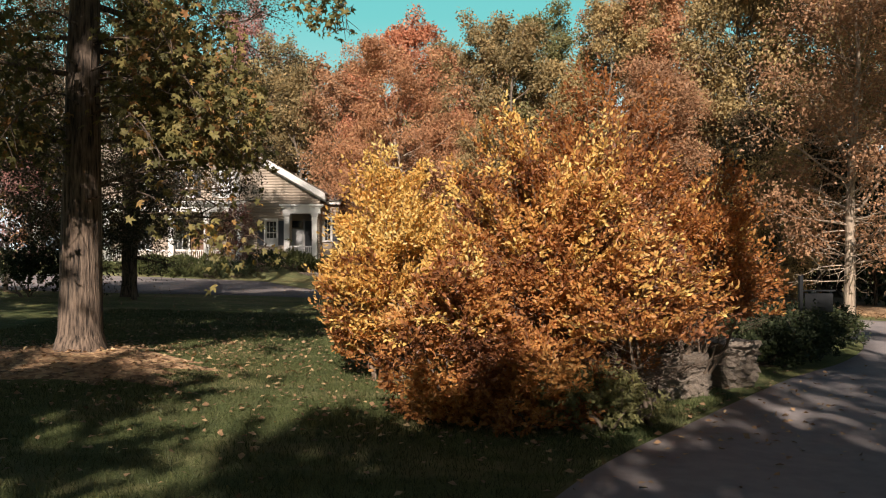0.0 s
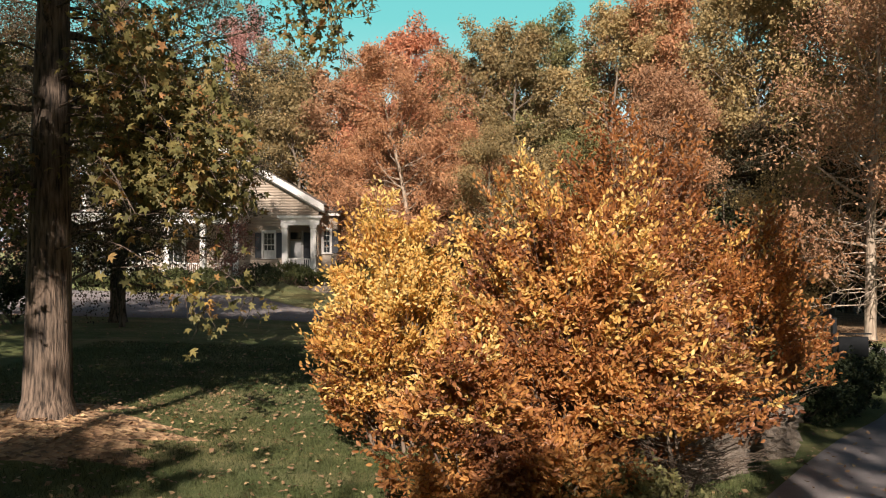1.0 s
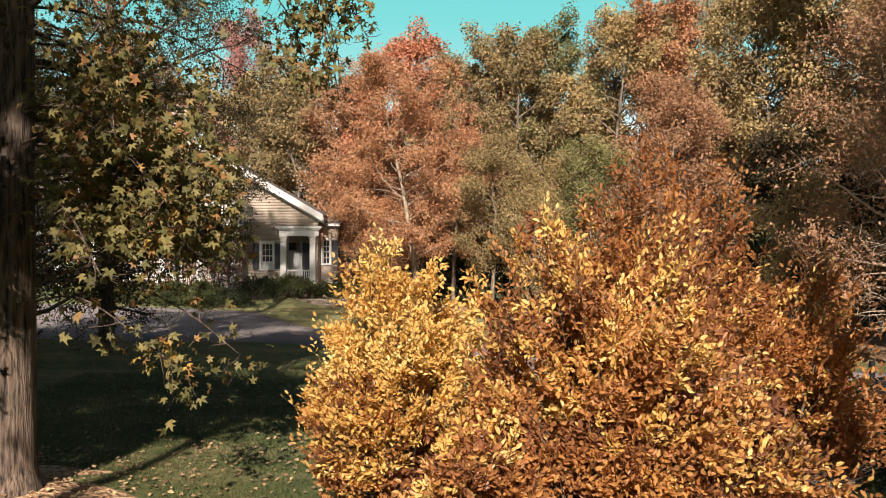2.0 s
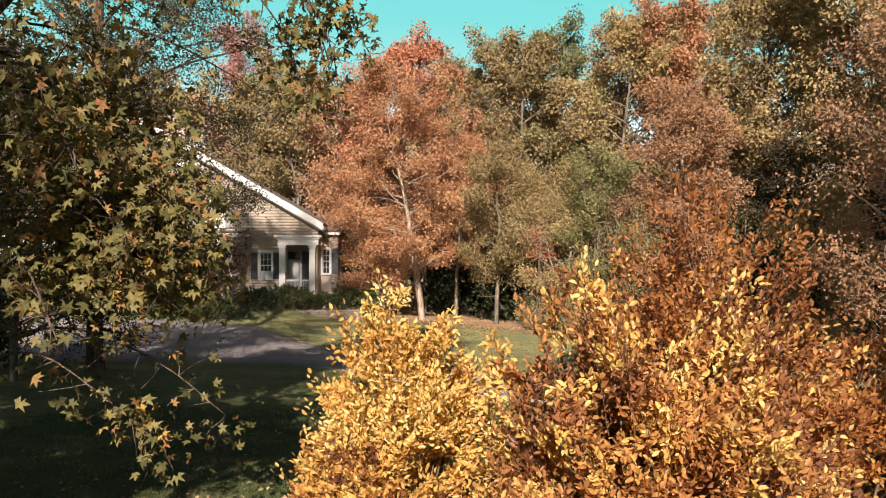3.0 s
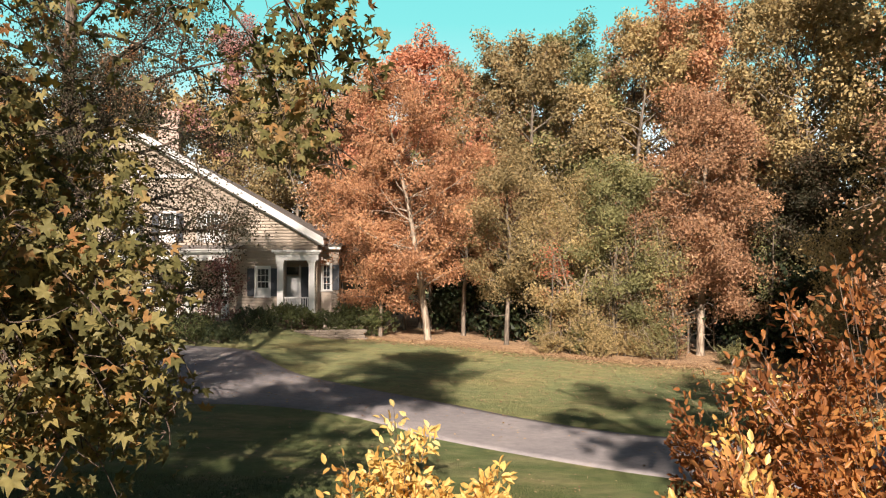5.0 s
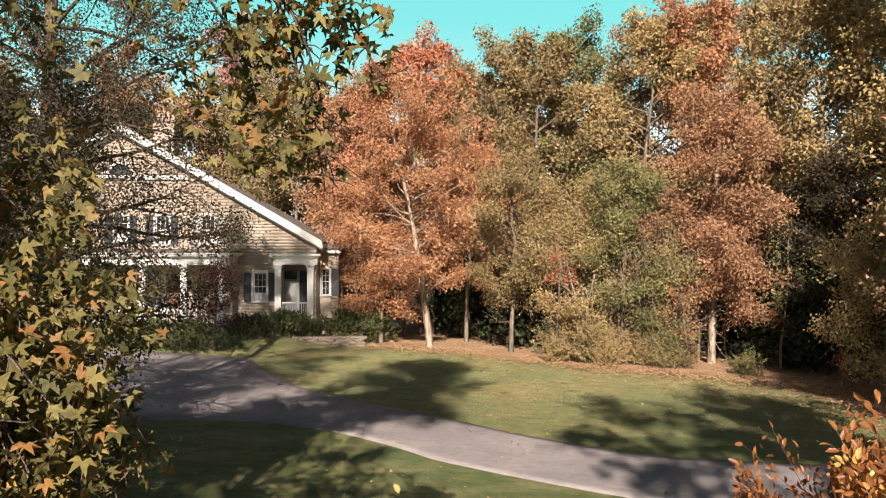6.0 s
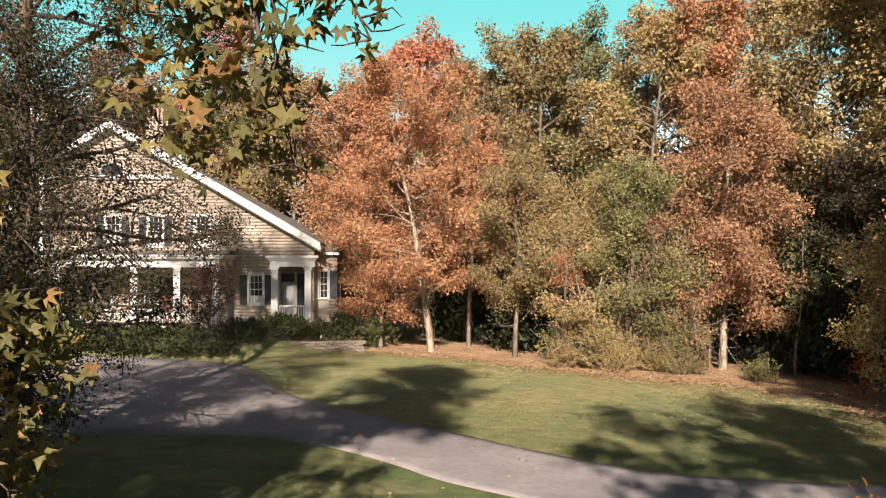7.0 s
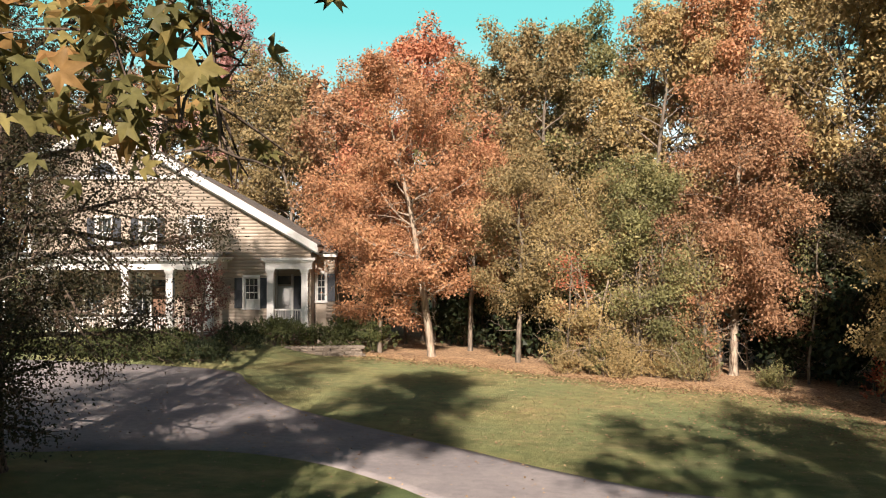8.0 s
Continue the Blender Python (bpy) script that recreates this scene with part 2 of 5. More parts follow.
LEAF = {
    "gum": leaf_material("sweetgum_leaves", [(0.0, (0.074, 0.071, 0.027)), (0.35, (0.162, 0.149, 0.054)), (0.70, (0.282, 0.234, 0.084)), (0.86, (0.360, 0.175, 0.070)), (0.93, (0.576, 0.382, 0.101)), (1.0, (0.656, 0.480, 0.128))], 0.42, 0.2, 0.5),
    # dark olive foliage; also stands in for shade at the wood's right edge
    "dusk": leaf_material("dark_olive_and_shaded_leaves", [(0.0, (0.029, 0.031, 0.017)), (0.5, (0.060, 0.055, 0.028)), (0.8, (0.103, 0.068, 0.042)), (1.0, (0.188, 0.097, 0.057))], 0.35, 0.4, 0.5),
    "yellow": leaf_material("yellow_leaves", [(0.0, (0.34, 0.15, 0.05)), (0.2, (0.58, 0.31, 0.09)), (0.5, (0.74, 0.485, 0.145)), (0.75, (0.82, 0.60, 0.22)), (1.0, (0.86, 0.72, 0.34))], 0.42, 0.55, 1.1, 0.36),
    "bronze": leaf_material("bronze_leaves", [(0.0, (0.110, 0.047, 0.032)), (0.25, (0.235, 0.100, 0.050)), (0.5, (0.425, 0.190, 0.068)), (0.72, (0.60, 0.310, 0.098)), (1.0, (0.74, 0.47, 0.19))], 0.42, 0.68, 1.25, 0.34),
    "copper": leaf_material("copper_leaves", [(0.0, (0.165, 0.070, 0.040)), (0.4, (0.330, 0.134, 0.050)), (0.75, (0.50, 0.225, 0.070)), (1.0, (0.68, 0.38, 0.11))], 0.50, 0.6, 1.0, 0.34),
    "red": leaf_material("red_orange_leaves", [(0.0, (0.350, 0.140, 0.084)), (0.5, (0.540, 0.235, 0.135)), (0.8, (0.660, 0.318, 0.175)), (1.0, (0.708, 0.405, 0.210))], 0.3, 0.38, 0.5),
    "orange": leaf_material("dull_orange_leaves", [(0.0, (0.285, 0.142, 0.076)), (0.5, (0.455, 0.236, 0.126)), (0.8, (0.575, 0.316, 0.163)), (1.0, (0.63, 0.408, 0.208))], 0.3, 0.38, 0.5),
    "pink": leaf_material("pink_red_leaves", [(0.0, (0.326, 0.148, 0.132)), (0.5, (0.461, 0.236, 0.212)), (1.0, (0.581, 0.345, 0.303))], 0.3, 0.38, 0.5),
    "olive": leaf_material("olive_leaves", [(0.0, (0.134, 0.106, 0.053)), (0.4, (0.245, 0.192, 0.092)), (0.75, (0.368, 0.271, 0.130)), (1.0, (0.479, 0.320, 0.150))], 0.3, 0.38, 0.5),
    "gold": leaf_material("golden_olive_leaves", [(0.0, (0.200, 0.153, 0.073)), (0.4, (0.348, 0.264, 0.125)), (0.8, (0.500, 0.370, 0.170)), (1.0, (0.619, 0.471, 0.210))], 0.3, 0.5, 0.4),
    "green": leaf_material("green_leaves", [(0.0, (0.100, 0.102, 0.043)), (0.5, (0.205, 0.198, 0.084)), (0.85, (0.315, 0.285, 0.120)), (1.0, (0.43, 0.345, 0.15))], 0.3, 0.5, 0.4),
    "brown": leaf_material("russet_leaves", [(0.0, (0.210, 0.115, 0.066)), (0.5, (0.365, 0.205, 0.115)), (0.85, (0.485, 0.283, 0.155)), (1.0, (0.550, 0.370, 0.195))], 0.3, 0.38, 0.5),
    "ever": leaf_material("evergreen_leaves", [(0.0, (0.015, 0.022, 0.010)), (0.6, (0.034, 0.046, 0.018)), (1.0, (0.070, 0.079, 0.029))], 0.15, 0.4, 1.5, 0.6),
    "privet": leaf_material("garden_shrub_leaves", [(0.0, (0.035, 0.044, 0.018)), (0.5, (0.085, 0.100, 0.036)), (0.85, (0.160, 0.165, 0.060)), (1.0, (0.240, 0.170, 0.075))], 0.3, 0.4, 1.2),
    "mauve": leaf_material("dusty_red_leaves", [(0.0, (0.10, 0.045, 0.042)), (0.5, (0.21, 0.095, 0.080)), (1.0, (0.36, 0.19, 0.15))], 0.3, 0.4, 1.0),
    "crimson": leaf_material("crimson_leaves", [(0.0, (0.36, 0.075, 0.050)), (1.0, (0.62, 0.19, 0.10))], 0.3, 0.3, 1.0),
    "fallen": leaf_material("fallen_leaves", [(0.0, (0.17, 0.10, 0.06)), (0.5, (0.36, 0.23, 0.13)), (0.85, (0.50, 0.35, 0.19)), (1.0, (0.60, 0.46, 0.24))], 0.1, 0.2, 0.5),
    "blade": leaf_material("grass_blades", [(0.0, (0.029, 0.039, 0.015)), (0.5, (0.066, 0.083, 0.028)), (0.9, (0.123, 0.130, 0.049)), (1.0, (0.230, 0.197, 0.090))], 0.3, 0.4, 0.4),
}


# ---------------------------------------------------------------- mesh helpers
def mesh_of(name, verts, faces, material, smooth=False):
    """A mesh from an array of vertices and an array of equal-sided faces, or a list of such arrays."""
    me = bpy.data.meshes.new(name)
    arrays = faces if isinstance(faces, list) else [faces]
    arrays = [np.asarray(a, dtype=np.int32) for a in arrays if len(a)]
    verts = np.asarray(verts, dtype=np.float32)
    me.vertices.add(len(verts))
    me.vertices.foreach_set("co", verts.ravel())
    loops = np.concatenate([a.ravel() for a in arrays])
    sizes = np.concatenate([np.full(len(a), a.shape[1], dtype=np.int32) for a in arrays])
    starts = np.concatenate([[0], np.cumsum(sizes)[:-1]]).astype(np.int32)
    me.loops.add(len(loops))
    me.loops.foreach_set("vertex_index", loops)
    me.polygons.add(len(sizes))
    me.polygons.foreach_set("loop_start", starts)
    if smooth:
        me.polygons.foreach_set("use_smooth", np.ones(len(sizes), dtype=bool))
    me.update(calc_edges=True)
    me.validate()
    me.materials.append(material)
    return me


def child(name, me, parent, label=""):
    ob = new(name, me)
    ob.parent = parent
    if parent is not None:
        ob.matrix_parent_inverse = parent.matrix_basis.inverted()
    return tagged(ob, label) if label else ob


def part(name, bm, material, parent, label=""):
    me = bpy.data.meshes.new(name)
    bmesh.ops.recalc_face_normals(bm, faces=bm.faces)
    bm.to_mesh(me)
    bm.free()
    me.materials.append(material)
    return child(name, me, parent, label)


def empty_at(name, x, y, z):
    ob = new(name)
    ob.matrix_basis = Matrix.Translation((x, y, z))
    return ob


def add_box(bm, x0, x1, y0, y1, z0, z1, bevel=0.0):
    made = bmesh.ops.create_cube(bm, size=1.0)["verts"]
    bmesh.ops.scale(bm, vec=(x1 - x0, y1 - y0, z1 - z0), verts=made)
    bmesh.ops.translate(bm, vec=((x0 + x1) / 2, (y0 + y1) / 2, (z0 + z1) / 2), verts=made)
    if bevel:
        edges = list({e for v in made for e in v.link_edges})
        bmesh.ops.bevel(bm, geom=edges, offset=bevel, segments=1, affect="EDGES")
    return bm


def box(x0, x1, y0, y1, z0, z1, bevel=0.0):
    return add_box(bmesh.new(), x0, x1, y0, y1, z0, z1, bevel)


def solid(points, thickness):
    """A flat polygon pushed along a vector into a closed slab."""
    bm = bmesh.new()
    a = [bm.verts.new(p) for p in points]
    b = [bm.verts.new(Vector(p) + Vector(thickness)) for p in points]
    bm.faces.new(a)
    bm.faces.new(b[::-1])
    for i in range(len(a)):
        j = (i + 1) % len(a)
        bm.faces.new((a[j], a[i], b[i], b[j]))
    return bm


def unit(v):
    return v / np.maximum(np.linalg.norm(v, axis=-1, keepdims=True), 1e-9)


def tubes(lines, radii, sides):
    """Round bars along lines: lists of point arrays and of radius arrays."""
    V, F, base = [], [], 0
    ang = np.linspace(0, 2 * np.pi, sides, endpoint=False)
    for p, r in zip(lines, radii):
        n = len(p)
        d = unit(np.gradient(p, axis=0))
        ref = np.where(np.abs(d[:, 2:3]) < 0.85, np.array([[0, 0, 1.0]]), np.array([[1.0, 0, 0]]))
        a = unit(np.cross(d, ref))
        b = np.cross(d, a)
        ring = p[:, None, :] + np.asarray(r)[:, None, None] * (np.cos(ang)[None, :, None] * a[:, None, :] + np.sin(ang)[None, :, None] * b[:, None, :])
        V.append(ring.reshape(-1, 3))
        i = np.arange(n - 1)[:, None] * sides
        k = np.arange(sides)[None, :]
        k2 = (k + 1) % sides
        F.append(np.stack([i + k, i + k2, i + sides + k2, i + sides + k], axis=-1).reshape(-1, 4) + base)
        base += n * sides
    return np.concatenate(V), np.concatenate(F)


QUAD = (np.array([(0, 0, 0), (0.5, 0.36, 0.10), (1, 0, -0.08), (0.5, -0.36, 0.10)]), [(0, 1, 2, 3)])
TRI = (np.array([(0, 0.18, 0.05), (1.05, 0.02, -0.05), (0.42, -0.46, 0.08)]), [(0, 1, 2)])
OVAL = (np.array([(0, 0, 0), (0.32, 0.23, 0.09), (0.70, 0.21, 0.06), (1, 0, -0.14), (0.70, -0.21, 0.06), (0.32, -0.23, 0.09)]), [(0, 1, 2, 3), (0, 3, 4, 5)])


def star_template():
    """A five-lobed leaf: every lobe folded along its midrib, tips drooping."""
    pts, faces = [(0.30, 0, 0.02)], []
    for i in range(11):
        a = math.radians(-150 + 30 * i)
        tip = i % 2 == 0
        r = 0.60 if i in (0, 10) else 0.46 if not tip else 0.86 if i in (2, 8) else 1.0
        pts.append((0.30 + 0.70 * r * math.cos(a), 0.70 * r * math.sin(a), (-0.20 * r * r - 0.02) if tip else 0.10))
    for i in range(10):
        faces.append((0, 1 + i, 2 + i))
    return np.array(pts), faces


STAR = star_template()


def leaf_mesh(name, centres, ways, sizes, template, material, rng, rise=0.8, face=(-0.12, -0.62, 0.78)):
    """A cloud of leaves: one template set at every centre, along its own way, turned mostly to the light."""
    tv, tf = template
    n = len(centres)
    a = unit(ways)
    up = np.asarray(face, dtype=float)
    nrm = rng.normal(size=(n, 3)) + rise * up
    nrm = unit(nrm - (nrm * a).sum(1, keepdims=True) * a)
    b = np.cross(nrm, a)
    s = np.asarray(sizes).reshape(-1, 1, 1)
    V = centres[:, None, :] + s * (tv[None, :, 0:1] * a[:, None, :] + tv[None, :, 1:2] * b[:, None, :] + tv[None, :, 2:3] * nrm[:, None, :])
    faces = np.array(tf)
    F = (np.arange(n)[:, None, None] * len(tv) + faces[None]).reshape(-1, faces.shape[1])
    return mesh_of(name, V.reshape(-1, 3), F, material, len(tv) > 8)


# ---------------------------------------------------------------- distant sky
def sky_backdrop():
    """A plain far-off curtain of clear turquoise sky behind the wood."""
    m, t, b, n, l = nodes_of("turquoise_sky")
    tc = n.new("ShaderNodeTexCoord")
    sep = n.new("ShaderNodeSeparateXYZ")
    l.new(tc.outputs["Generated"], sep.inputs[0])
    em = n.new("ShaderNodeEmission")
    l.new(ramp(t, sep.outputs[2], [(0.0, (0.60, 0.66, 0.68)), (0.36, (0.52, 0.64, 0.66)), (0.48, (0.22, 0.46, 0.455)), (0.66, (0.128, 0.42, 0.415)), (1.0, (0.092, 0.375, 0.388))]), em.inputs[0])
    l.new(em.outputs[0], n["Material Output"].inputs[0])
    a = np.radians(np.linspace(40, 140, 41))
    V = np.concatenate([np.stack([760 * np.cos(a), 760 * np.sin(a), np.full(41, z)], -1) for z in (-8.0, 340.0)])
    F = np.array([(i, i + 1, 42 + i, 41 + i) for i in range(40)])
    ob = new("backdrop", mesh_of("backdrop", V, F, m))
    tagged(ob, "clear turquoise autumn sky beyond the wood", "sky", kind="structure")


sky_backdrop()


# ---------------------------------------------------------------- ground
def smooth01(v):
    v = np.clip(v, 0, 1)
    return v * v * (3 - 2 * v)


def ground_height(x, y):
    x, y = np.asarray(x, dtype=float), np.asarray(y, dtype=float)
    z = 0.05 - 0.03 * np.clip(x, -30, 30) - 0.010 * np.clip(y - 30, 0, 40)
    z = z + 0.75 * smooth01((y - 43.5) / 5) * smooth01((-6.5 - x) / 4.5)
    z = z + 0.26 * np.exp(-((x + 5.4) ** 2 + (y - 11.9) ** 2) / 2.6)
    return z


def gz(x, y):
    return float(ground_height(x, y))


def sheet(name, xs, ys, material, lift=0.0):
    X, Y = np.meshgrid(xs, ys, indexing="xy")
    V = np.stack([X, Y, ground_height(X, Y) + lift], -1).reshape(-1, 3)
    w = len(xs)
    i = (np.arange(len(ys) - 1)[:, None] * w + np.arange(w - 1)[None, :]).reshape(-1, 1)
    return mesh_of(name, V, i + np.array([[0, 1, w + 1, w]]), material, True)


def spread(inner, outer, step):
    core = np.arange(-inner, inner + step, step)
    far = inner + step + (outer - inner) * (np.linspace(0.0, 1, 14)[1:] ** 2.2)
    return np.concatenate([-far[::-1], core, far])


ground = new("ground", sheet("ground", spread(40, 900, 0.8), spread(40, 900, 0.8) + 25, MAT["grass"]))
tagged(ground, "mown green lawn with dry patches and fallen leaves", "lawn", kind="structure")


def smooth_line(points, steps):
    """Points along a smooth curve through the given ones."""
    p = np.array(points, dtype=float)
    q = np.vstack([2 * p[0] - p[1], p, 2 * p[-1] - p[-2]])
    out = []
    for i in range(1, len(q) - 2):
        for s in np.linspace(0, 1, steps, endpoint=False):
            out.append(0.5 * (2 * q[i] + (q[i + 1] - q[i - 1]) * s + (2 * q[i - 1] - 5 * q[i] + 4 * q[i + 1] - q[i + 2]) * s * s + (3 * q[i] - q[i - 1] - 3 * q[i + 1] + q[i + 2]) * s ** 3))
    out.append(p[-1])
    return np.array(out)


def ribbon(name, left, right, material, lift, across=14, steps=7):
    """A paved band between two edge lines, laid a little above the ground."""
    A, B = smooth_line(left, steps), smooth_line(right, steps)
    s = np.concatenate([[0.0], np.linspace(0.004, 0.996, across - 2), [1.0]])[None, :, None]
    P = A[:, None, :] * (1 - s) + B[:, None, :] * s
    z = ground_height(P[..., 0], P[..., 1]) + lift
    z[:, 0] -= 0.05
    z[:, -1] -= 0.05
    V = np.concatenate([P, z[..., None]], -1).reshape(-1, 3)
    i = (np.arange(len(A) - 1)[:, None] * across + np.arange(across - 1)[None, :]).reshape(-1, 1)
    return mesh_of(name, V, i + np.array([[0, 1, across + 1, across]]), material, True)


OUTER = [(-34, 40), (-24, 43.4), (-17.8, 44), (-10.3, 43), (-8.2, 39.6), (-6.2, 35.8), (-4, 33.4), (-0.24, 30.1), (1.9, 28.3), (4.4, 26.9), (8, 26.5), (12, 26.6), (15.4, 24.4), (15.6, 19.4), (13.2, 14.6), (10.6, 10.6), (7.8, 6.4), (5.4, 2.4), (3.6, -3), (2, -12)]
INNER = [(-34, 29), (-22, 28.5), (-17, 28.4), (-11.3, 28.6), (-8.7, 29.1), (-6.2, 29.3), (-3.85, 28.5), (-2.0, 27), (-0.6, 25.6), (3, 23.4), (6.5, 22), (9, 21), (10, 19.6), (9.3, 17.7), (7.5, 15.0), (5.5, 12.7), (3.1, 9.5), (0.86, 6.2), (-1.2, 1.0), (-4, -12)]
driveway = new("driveway", ribbon("driveway", OUTER, INNER, MAT["asphalt"], 0.03))
tagged(driveway, "grey asphalt driveway curving to the house, dappled with shade", "driveway", kind="structure")


# ---------------------------------------------------------------- trees
def branch_line(rng, start, way, length, n, bend, lift):
    """A bent line: start, way, length, points, how much it wanders and how much it turns up."""
    p, d, out = np.array(start, dtype=float), unit(np.array(way, dtype=float)), []
    for i in range(n):
        out.append(p.copy())
        d = unit(d + rng.normal(size=3) * bend + np.array([0, 0, lift]))
        p = p + d * length / (n - 1)
    return np.array(out)


def open_crown(c):
    """False in the gap between the high crowns, through which low bright sky shows."""
    d = c[:, 1] - 50.5
    wide, high = 0.80 + 0.042 * d, 1.5 + 0.03 * d
    u, v = (c[:, 0] - 11.2 - 0.275 * d) / wide, (c[:, 2] - 11.0 - 0.147 * d) / high
    ragged = 0.85 + 0.9 * np.sin(c[:, 0] * 4.7 + c[:, 2] * 3.1) * np.sin(c[:, 2] * 5.3 - c[:, 0] * 2.2) + 0.4 * np.sin(c[:, 1] * 6.1)
    return ~((d > -2.0) & (u * u + v * v < ragged))


def tree(x, y, height, radius, leaves, bark, label, seed, count=9000, size=0.17, trunk=0.22, base=0.25, lean=(0, 0), limbs=20, template=QUAD, droop=0.0, clump=0.45, shape=0.55, bare=0, rise=0.8, group="woodland trees", sway=0.02, limb_sides=4, subs=5, keep=None, limb_size=1.0, arms=(), even=2.0):
    """A tree: a tapered trunk with limbs and branches, and a crown of leaves in clumps round the branch ends."""
    rng = np.random.default_rng(seed)
    g = gz(x, y)
    n = 12
    s = np.linspace(0, 1, n)
    wob = np.cumsum(rng.normal(size=(n, 2)) * sway * height / n * 3, axis=0)
    axis = np.stack([x + lean[0] * s ** 1.3 + wob[:, 0] * s, y + lean[1] * s ** 1.3 + wob[:, 1] * s, g - 0.15 + s * height * 0.93], -1)
    rad = trunk * (1 - s) ** 0.8 + 0.02
    foot = np.array([axis[0], axis[0] + (axis[1] - axis[0]) * 0.12, axis[0] + (axis[1] - axis[0]) * 0.35])
    lines, radii = [np.vstack([foot, axis[1:]])], [np.concatenate([[trunk * 1.75, trunk * 1.3, trunk * 1.06], rad[1:]])]
    tips, ways = [], []
    for i in range(limbs):
        u = base + (0.97 - base) * ((i + rng.random()) / limbs)
        k = (u - base) / (1 - base)
        reach = radius * (0.35 + 0.65 * math.sin(math.pi * min(1, max(0.02, k * (1 - shape) / 0.5 * 0.5 + shape * (0.22 + 0.72 * k)))))
        at = np.array([np.interp(u, s, axis[:, j]) for j in range(3)])
        az = i * 2.4 + rng.normal() * 0.4
        el = math.radians(8 + 45 * k + rng.normal() * 9)
        way = np.array([math.cos(az) * math.cos(el), math.sin(az) * math.cos(el), math.sin(el)])
        length = reach * (0.8 + 0.4 * rng.random())
        line = branch_line(rng, at, way, length, 7, 0.13, 0.05 - droop)
        r0 = min(np.interp(u, s, rad) * 0.62, 0.035 + 0.022 * length) * limb_size
        lines.append(line)
        radii.append(np.linspace(r0, 0.012, 7))
        for j in range(subs):
            v = 0.25 + 0.75 * (j + rng.random()) / subs
            st = np.array([np.interp(v, np.linspace(0, 1, 7), line[:, q]) for q in range(3)])
            w2 = unit(way + rng.normal(size=3) * 0.65 + np.array([0, 0, 0.1 - droop * 2]))
            l2 = length * (0.28 + 0.25 * rng.random()) * (1.15 - 0.5 * v)
            sub = branch_line(rng, st, w2, l2, 4, 0.2, 0.03 - droop * 1.3)
            lines.append(sub)
            radii.append(np.linspace(r0 * 0.42, 0.006, 4))
            for q in (1, 2, 3):
                tips.append(sub[q])
                ways.append(w2)
        for q in (3, 5, 6):
            tips.append(line[q])
            ways.append(way)
    own = len(tips)
    for points, thick, spread in arms:
        line = smooth_line(points, 4)
        lines.append(line)
        radii.append(np.linspace(thick, 0.006, len(line)))
        for j in range(len(line) // 3, len(line)):
            for q in range(2):
                sub = branch_line(rng, line[j], unit(rng.normal(size=3) + np.array([0, 0, -0.5])), spread * (0.5 + 0.7 * rng.random()), 4, 0.25, -0.12)
                lines.append(sub)
                radii.append(np.linspace(0.008, 0.003, 4))
                tips.extend(sub[1:])
                ways.extend([sub[-1] - sub[0]] * 3)
    for i in range(bare):
        u = 0.12 + 0.5 * rng.random()
        at = np.array([np.interp(u, s, axis[:, j]) for j in range(3)])
        az = rng.random() * 6.3
        line = branch_line(rng, at, (math.cos(az), math.sin(az), 0.15), 1.0 + 1.8 * rng.random(), 6, 0.3, -0.03)
        lines.append(line)
        radii.append(np.linspace(0.03, 0.006, 6))
        for j in (2, 3, 4):
            sub = branch_line(rng, line[j], rng.normal(size=3) + unit(line[j] - at), 0.7, 4, 0.3, 0)
            lines.append(sub)
            radii.append(np.linspace(0.014, 0.004, 4))
    ob = empty_at("tree", x, y, g)
    tagged(ob, label, "tree", group)
    thick = [i for i in range(len(lines)) if radii[i][0] > 0.03]
    thin = [i for i in range(len(lines)) if radii[i][0] <= 0.03]
    V, F = tubes([lines[i] for i in thick], [radii[i] for i in thick], limb_sides)
    V2, F2 = tubes([lines[i] for i in thin], [radii[i] for i in thin], 3)
    child("trunk", mesh_of("trunk", np.concatenate([V, V2]), np.concatenate([F, F2 + len(V)]), MAT[bark], True), ob)
    tips, ways = np.array(tips), np.array(ways)
    weight = rng.random(len(tips)) ** even + 0.02
    weight[own:] *= 0.38
    pick = rng.choice(len(tips), count, p=weight / weight.sum())
    c = tips[pick] + np.clip(rng.normal(size=(count, 3)), -1.5, 1.5) * clump * np.array([1, 1, 0.75])
    w = ways[pick] * 0.5 + rng.normal(size=(count, 3)) + np.array([0, 0, -0.5])
    if keep is not None:
        ok = keep(c)
        c, w = c[ok], w[ok]
    ok = (c[:, 2] > ground_height(c[:, 0], c[:, 1]) + 0.15) & open_crown(c)
    c, w = c[ok], w[ok]
    child("crown", leaf_mesh("crown", c, w, size * (0.65 + 0.7 * rng.random(len(c))), template, LEAF[leaves], rng, rise), ob)
    return ob


